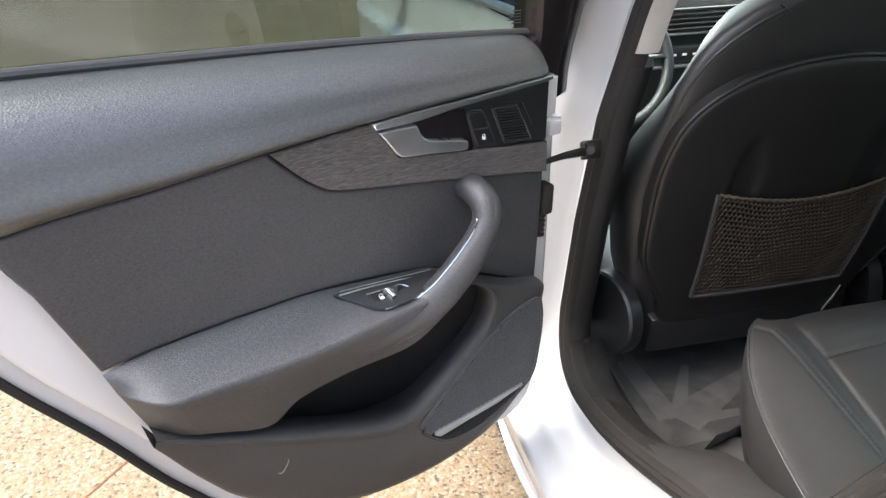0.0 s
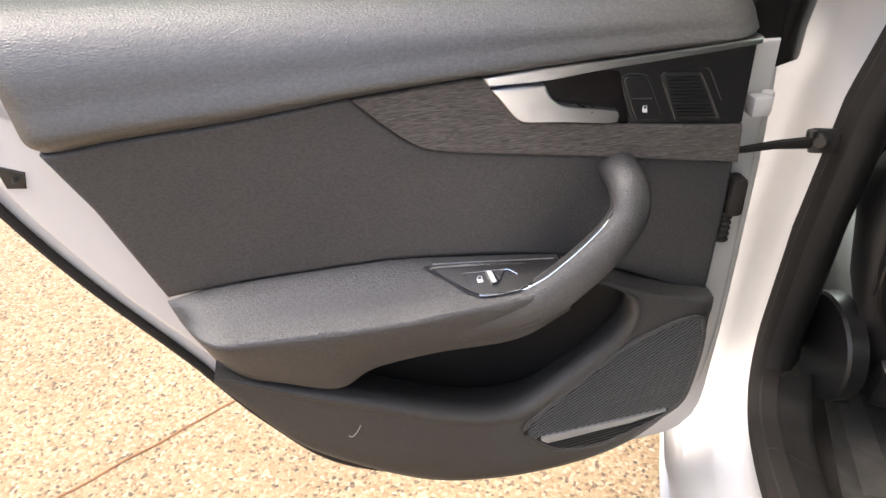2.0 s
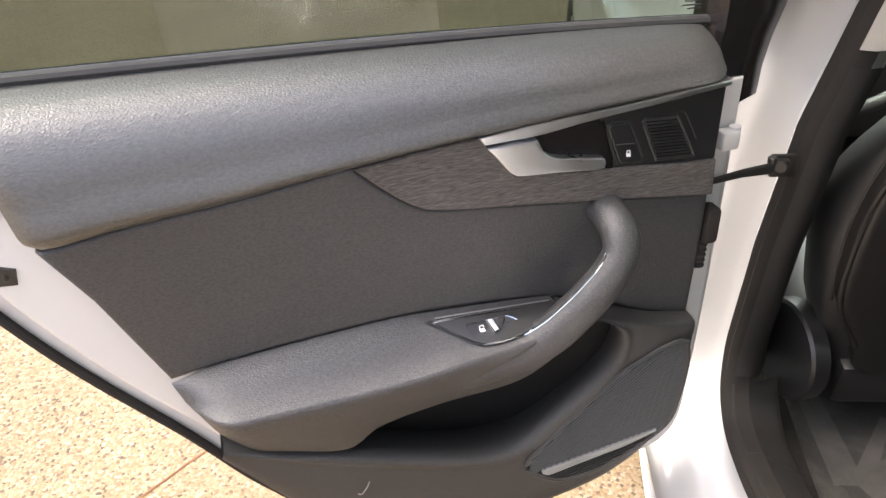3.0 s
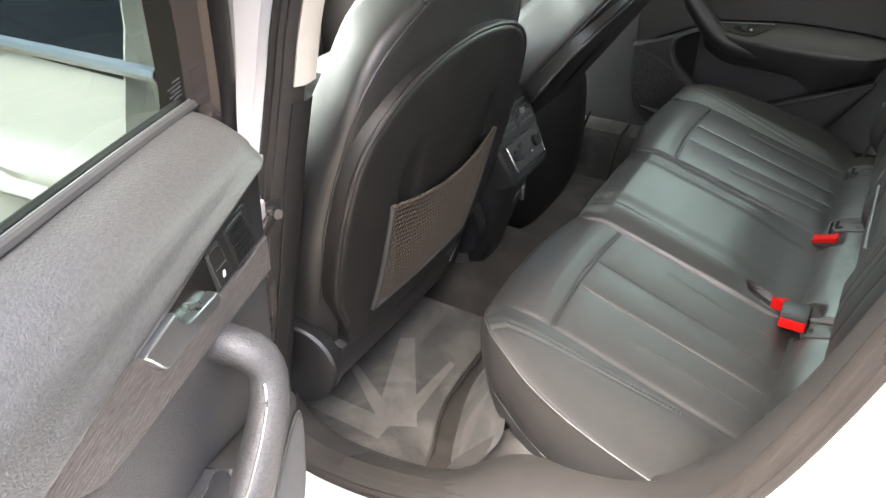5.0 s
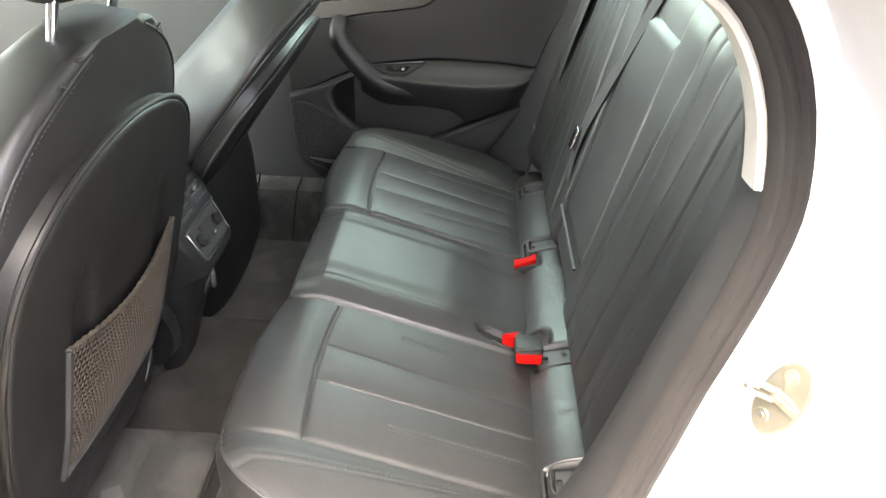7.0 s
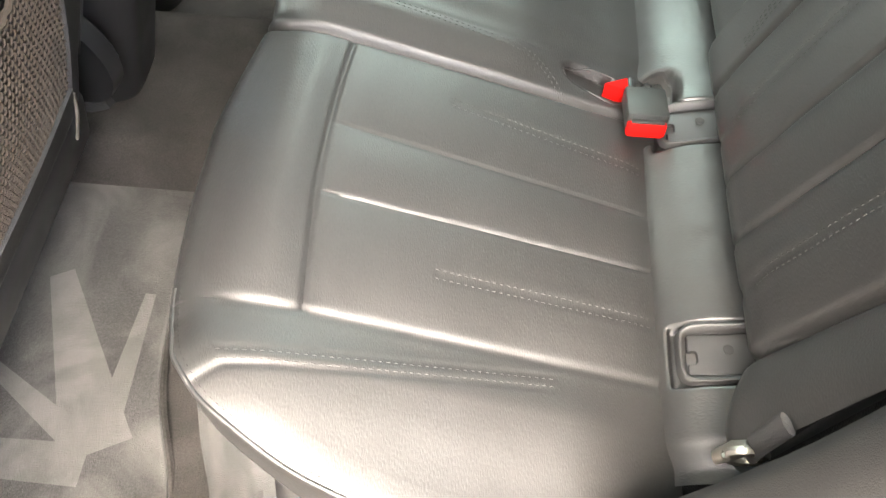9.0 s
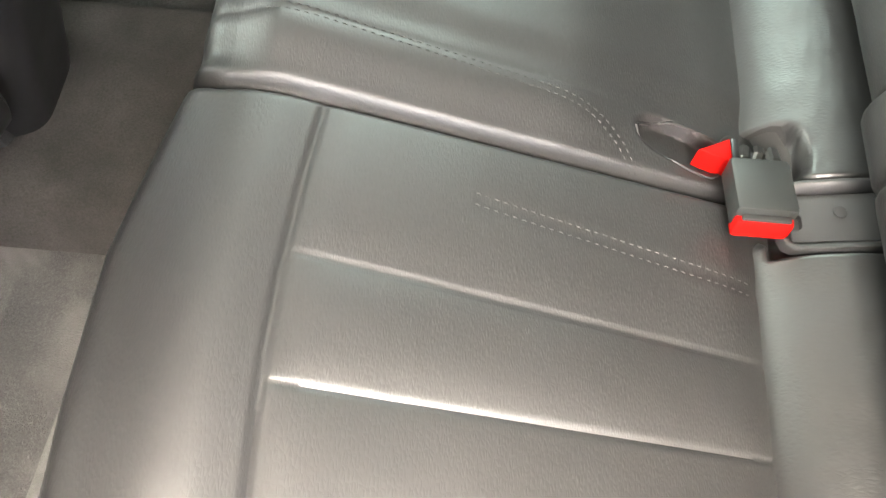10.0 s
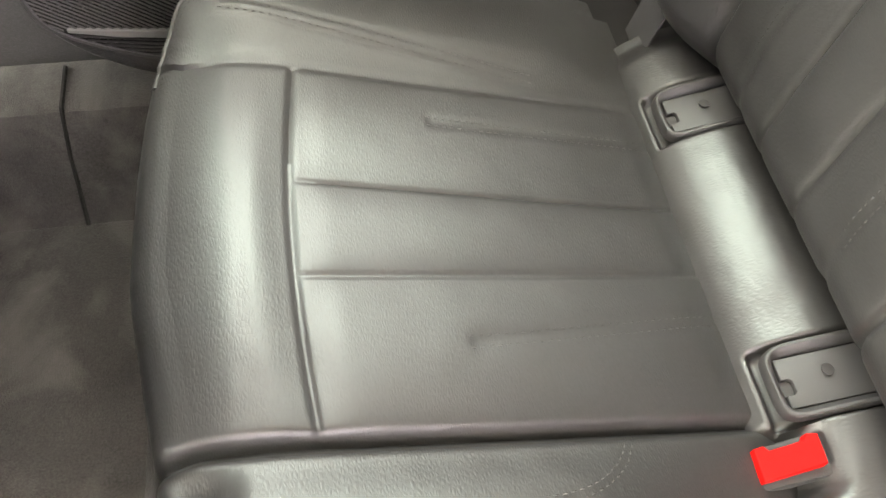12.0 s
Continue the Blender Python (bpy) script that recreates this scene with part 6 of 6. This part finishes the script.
panel = v2([(-0.09, 0.09), (-0.095, 0.0), (-0.08, -0.075), (-0.06, -0.085), (0.06, -0.085), (0.08, -0.075), (0.095, 0.0), (0.09, 0.09), (0.0, 0.1), (-0.09, 0.09)], 40)[:-1]
part("rear_panel", pillow(panel, con, -0.05, 0.004, 0.008, 3), PLASTIC_SMOOTH, console, "gloss black rear panel")
for side in (-1, 1):
    v = part("air_vent", pillow([(side * 0.07, 0.075), (side * 0.008, 0.075), (side * 0.008, 0.012), (side * 0.07, 0.012)][::side], con, 0.0, 0.007, 0.002, 2), TYRE, console, "slatted air vent")
    for k in range(4):
        part("vent_slat", rbox(con(side * 0.039, 0.022 + k * 0.014, 0.008), (0.012, 0.056, 0.003), 0.001, frame_of(Vector((0.88, 0, 0.47)), Vector((0, 1, 0)), Vector((-0.47, 0, 0.88)))), PLASTIC_GREY, v)
    part("vent_wheel", rbox(con(side * 0.039, 0.043, 0.011), (0.008, 0.014, 0.012), 0.002), SILVER, v)
clim = [(-0.072, 0.0), (0.072, 0.0), (0.066, -0.062), (-0.066, -0.062)]
part("climate_panel", pillow(clim, con, 0.0, 0.008, 0.003, 2), TYRE, console, "grey-green climate panel")
part("chrome_frame", tube([con(u, h, 0.0095) for u, h in v2([(-0.071, -0.002), (-0.066, -0.056), (-0.058, -0.064), (0.058, -0.064), (0.066, -0.056), (0.071, -0.002), (0.066, 0.001), (-0.066, 0.001), (-0.071, -0.002)], 60)], 0.0021, 8), CHROME, console, "chrome frame")
for side in (-1, 1):
    part("climate_knob", disc(con(side * 0.044, -0.030, 0.008), (0.88, 0, 0.47), 0.012, 0.007, 24), PLASTIC_SMOOTH, console)
    for h in (-0.016, -0.044):
        part("climate_button", pillow([(side * 0.017 - 0.009, h - 0.005), (side * 0.017 + 0.009, h - 0.005), (side * 0.017 + 0.009, h + 0.005), (side * 0.017 - 0.009, h + 0.005)], con, 0.007, 0.0098, 0.001, 2), PLASTIC_SMOOTH, console)
part("climate_mark", pillow([(0.012, -0.045), (0.020, -0.045), (0.020, -0.042), (0.012, -0.042)], con, 0.009, 0.0102, 0.0002, 1), WHITE_MARK, console)
part("lower_face", grid(lambda a, b: (lerp(0.374, 0.285, b) - 0.09 * (abs(2 * a - 1)) ** 6, YC + lerp(-0.092, 0.092, a) * lerp(1, 0.8, b), lerp(0.60, 0.30, b)), 24, 10), PLASTIC_SMOOTH, console)
part("socket", disc((0.335, YC + 0.02, 0.50), (0.95, 0, -0.28), 0.018, 0.012, 20), PLASTIC_GREY, console)
part("socket_flap", rbox((0.345, YC + 0.045, 0.50), (0.012, 0.04, 0.035), 0.006, Matrix.Rotation(radians(25), 3, "Z")), PLASTIC_GREY, console)

# ---------------------------------------------------------------- far rear door
far_door = thing("rear_door", (0.7, 0.7, 0.4), "closed far rear car door, its black leather lining darkened for shade", "car door")
# Same lining as the near door; its shade is put into darker materials.
door_trim(far_door, right_door, LEATHER)
part("inner_skin", grid(lambda a, b: (lerp(0.25, 1.16, a), 0.718, lerp(0.36, 1.06, b)), 4, 4), PLASTIC, far_door)

# ---------------------------------------------------------------- floor mats and sills
for yc, lab in ((-0.40, "charcoal carpet floor mat behind the driver seat"), (0.34, "charcoal carpet floor mat behind the passenger seat")):
    m = thing("floor_mat", (0.3, yc, 0.265), lab, "floor mat", "rear floor mats")
    out = v2([(-0.03, -0.22), (0.40, -0.245), (0.435, -0.21), (0.385, -0.06), (0.37, 0.2), (0.33, 0.225), (-0.03, 0.225), (-0.05, 0.2), (-0.05, -0.2), (-0.03, -0.22)], 60)[:-1]
    out = [(a + (0.09 if yc > 0 and a > 0.25 else 0), b) for a, b in out]
    part("pad", pillow([(a + 0.03, b) for a, b in out], lambda u, h, w: Vector((u, yc + h, 0.262 + w)), 0.0, 0.016, 0.006, 2), MAT_LIT_CARPET, m)
    part("binding", tube([(a + 0.03, yc + b, 0.268) for a, b in out], 0.006, 6, closed=True), SHADED_CARPET, m)
# Same carpet as the floor, in the lighter colour to look lit.
surface("sill_trim", rows([[(x, y, z) for x in (-0.2, 0.37, 0.38, 0.6, 0.9)] for y, z in ((0.56, 0.27), (0.60, 0.36), (0.63, 0.40), (0.70, 0.41))]), MAT_LIT_CARPET, "charcoal carpeted sill under the far door, in the lit carpet colour", "sill carpet")
surface("carpet_joint", tube([(0.372, 0.562, 0.278), (0.376, 0.603, 0.363), (0.378, 0.633, 0.403), (0.38, 0.69, 0.412)], 0.003, 6), SHADE_BLACK, "dark joint line across the sill carpet", "joint")

# ---------------------------------------------------------------- belts
def belt(path, name_label, half=0.024):
    s = thing("seat_belt", path[0], name_label, "seat belt", "seat belts")
    q = spline(path, 30)
    rings = []
    for i, p in enumerate(q):
        t = (q[min(i + 1, 29)] - q[max(i - 1, 0)]).normalized()
        side = t.cross(Vector((-1, 0, 0.2))).normalized()
        n = side.cross(t)
        rings.append([p - side * half, p + side * half, p + side * half + n * 0.0015, p - side * half + n * 0.0015])
    part("webbing", rows(rings, wrap=True, caps=True), BELT, s)
    return s


b1 = belt([(1.04, 0.14, 0.60), (1.06, 0.155, 0.76), (1.10, 0.12, 0.90), (1.165, 0.03, 1.12)], "grey centre seat belt hanging over the seat back")
part("tongue", rbox((1.055, 0.165, 0.775), (0.006, 0.03, 0.045), 0.002, Matrix.Rotation(radians(15), 3, "Y")), CHROME, b1, "bright metal belt tongue")
b2 = belt([(1.0, 0.56, 0.50), (1.02, 0.555, 0.60), (1.07, 0.53, 0.85), (1.15, 0.5, 1.15)], "grey far seat belt beside the door")
part("tongue", rbox((1.01, 0.55, 0.63), (0.008, 0.03, 0.05), 0.002), PLASTIC_GREY, b2)
b3 = belt([(1.03, -0.625, 0.50), (1.06, -0.61, 0.62), (1.10, -0.6, 0.85), (1.17, -0.575, 1.15)], "grey near seat belt along the pillar")
part("anchor", tube([(0.985, -0.612, 0.585), (0.992, -0.612, 0.604), (1.0, -0.612, 0.614)], [0.006, 0.008, 0.006], 10, flat=0.5), STEEL, b3, "steel belt anchor")
part("anchor_ring", tube([Vector((1.003 + 0.014 * math.cos(q), -0.614, 0.60 + 0.012 * math.sin(q))) for q in (6.28318 * k / 16 for k in range(16))], 0.0045, 8, closed=True), STEEL, b3)
part("anchor_strap", tube([(1.004, -0.612, 0.60), (1.006, -0.611, 0.63), (1.009, -0.61, 0.665)], 0.009, 8, flat=0.4), BELT, b3, "short dark strap")
part("belt_guide", rbox((1.165, -0.33, 1.12), (0.035, 0.06, 0.02), 0.006), PLASTIC_SMOOTH, b3)

# ---------------------------------------------------------------- dashboard and wheel
dash = thing("dashboard", (-0.85, YC, 0.4), "black dashboard with a slatted air vent band", "dashboard")
part("dash_top", rbox((-0.95, YC, 0.86), (0.5, 1.36, 0.16), 0.05), PLASTIC, dash)
part("dash_face", rbox((-0.85, YC, 0.62), (0.3, 1.34, 0.40), 0.05), PLASTIC_SMOOTH, dash)
for k in range(5):
    part("vent_slat", rbox((-0.69, YC, 0.83 + k * 0.014), (0.02, 1.1, 0.005), 0.002), PLASTIC_GREY, dash)
part("bright_line", rbox((-0.685, YC, 0.815), (0.02, 1.1, 0.006), 0.002), SILVER, dash)
part("climate_row", rbox((-0.68, YC, 0.755), (0.03, 0.3, 0.05), 0.006), PLASTIC_SMOOTH, dash)
part("bright_line", rbox((-0.66, YC, 0.725), (0.02, 0.3, 0.008), 0.002), SILVER, dash)
for k in range(7):
    part("mark_bar", rbox((-0.664, YC - 0.1 + k * 0.034, 0.757), (0.004, 0.014, 0.006), 0.0005), WHITE_MARK, dash)
wheel = thing("steering_wheel", (-0.5, -0.4, 0.8), "black leather steering wheel", "steering wheel")
wr = [Vector((-0.48, -0.40, 0.80)) + Vector((-0.42 * 0.185 * math.sin(t), 0.185 * math.cos(t), 0.9 * 0.185 * math.sin(t))) for t in (6.28318 * k / 48 for k in range(48))]
part("rim", tube(wr, 0.016, 10, closed=True, up=(0.9, 0, 0.42)), LEATHER, wheel)
part("hub", disc((-0.49, -0.40, 0.795), (0.9, 0, 0.42), 0.075, 0.04, 28), PLASTIC, wheel)
for t in (0.0, 3.14159, 4.712):
    c = Vector((-0.48, -0.40, 0.80))
    part("spoke", tube([c, c + Vector((-0.42 * 0.18 * math.sin(t), 0.18 * math.cos(t), 0.9 * 0.18 * math.sin(t)))], 0.014, 8, flat=0.5), PLASTIC_SMOOTH, wheel)

# ---------------------------------------------------------------- front wheel, handle and mirror
def road_wheel(x, y, s, label):
    w = thing("road_wheel", (x, y, GZ), label, "car wheel", "road wheels")
    c = Vector((x, y, GZ + 0.325))
    prof = ((0.225, 0.0), (0.24, 0.012), (0.29, 0.018), (0.315, 0.01), (0.325, -0.02), (0.327, -0.1), (0.325, -0.2), (0.3, -0.22), (0.22, -0.2))
    n = 48
    part("tyre", rows([[c + Vector((r * math.cos(6.28318 * k / n), s * d, r * math.sin(6.28318 * k / n))) for k in range(n)] for r, d in prof], wrap=True), TYRE, w)
    prof = ((0.228, 0.004), (0.222, 0.008), (0.21, -0.002), (0.205, -0.05), (0.2, -0.16))
    rim = part("rim", rows([[c + Vector((r * math.cos(6.28318 * k / n), s * d, r * math.sin(6.28318 * k / n))) for k in range(n)] for r, d in prof], wrap=True), SILVER, w, "silver alloy rim")
    for k in range(10):
        a = 6.28318 * k / 10
        e = Vector((math.cos(a), 0, math.sin(a)))
        part("spoke", tube([c + e * 0.04 + Vector((0, -s * 0.03, 0)), c + e * 0.13 + Vector((0, -s * 0.02, 0)), c + e * 0.212 + Vector((0, -s * 0.004, 0))], [0.016, 0.012, 0.015], 8, flat=0.7), SILVER, rim)
    part("hub_cap", disc(c + Vector((0, -s * 0.03, 0)), (0, s, 0), 0.05, 0.025, 24), SILVER, rim)
    part("brake_disc", disc(c + Vector((0, -s * 0.10, 0)), (0, s, 0), 0.16, 0.02, 32), DARK_STEEL, w)
    return w


road_wheel(-1.78, -0.905, -1, "silver alloy front wheel with a black tyre")
road_wheel(1.45, -0.895, -1, "silver alloy rear wheel with a black tyre")
road_wheel(-1.78, 0.84, 1, "silver alloy front wheel with a black tyre")
road_wheel(1.45, 0.83, 1, "silver alloy rear wheel with a black tyre")
part("front_door_handle", tube([(0.0, -0.925, 0.90), (0.02, -0.955, 0.905), (0.10, -0.965, 0.908), (0.18, -0.955, 0.906), (0.2, -0.925, 0.905)], 0.013, 10, flat=0.8), PAINT, car, "white outer door handle")
part("belt_moulding", tube([(-0.95, -0.885, 1.035), (-0.3, -0.885, 1.045), (0.3, -0.872, 1.055)], 0.009, 8), SILVER, car, "bright window moulding")
mirror = part("door_mirror", rbox((-0.78, -1.02, 1.06), (0.12, 0.2, 0.14), 0.045, seg=4), PAINT, car, "white door mirror")
part("mirror_foot", rbox((-0.8, -0.92, 1.0), (0.09, 0.12, 0.035), 0.012), PLASTIC_SMOOTH, mirror)
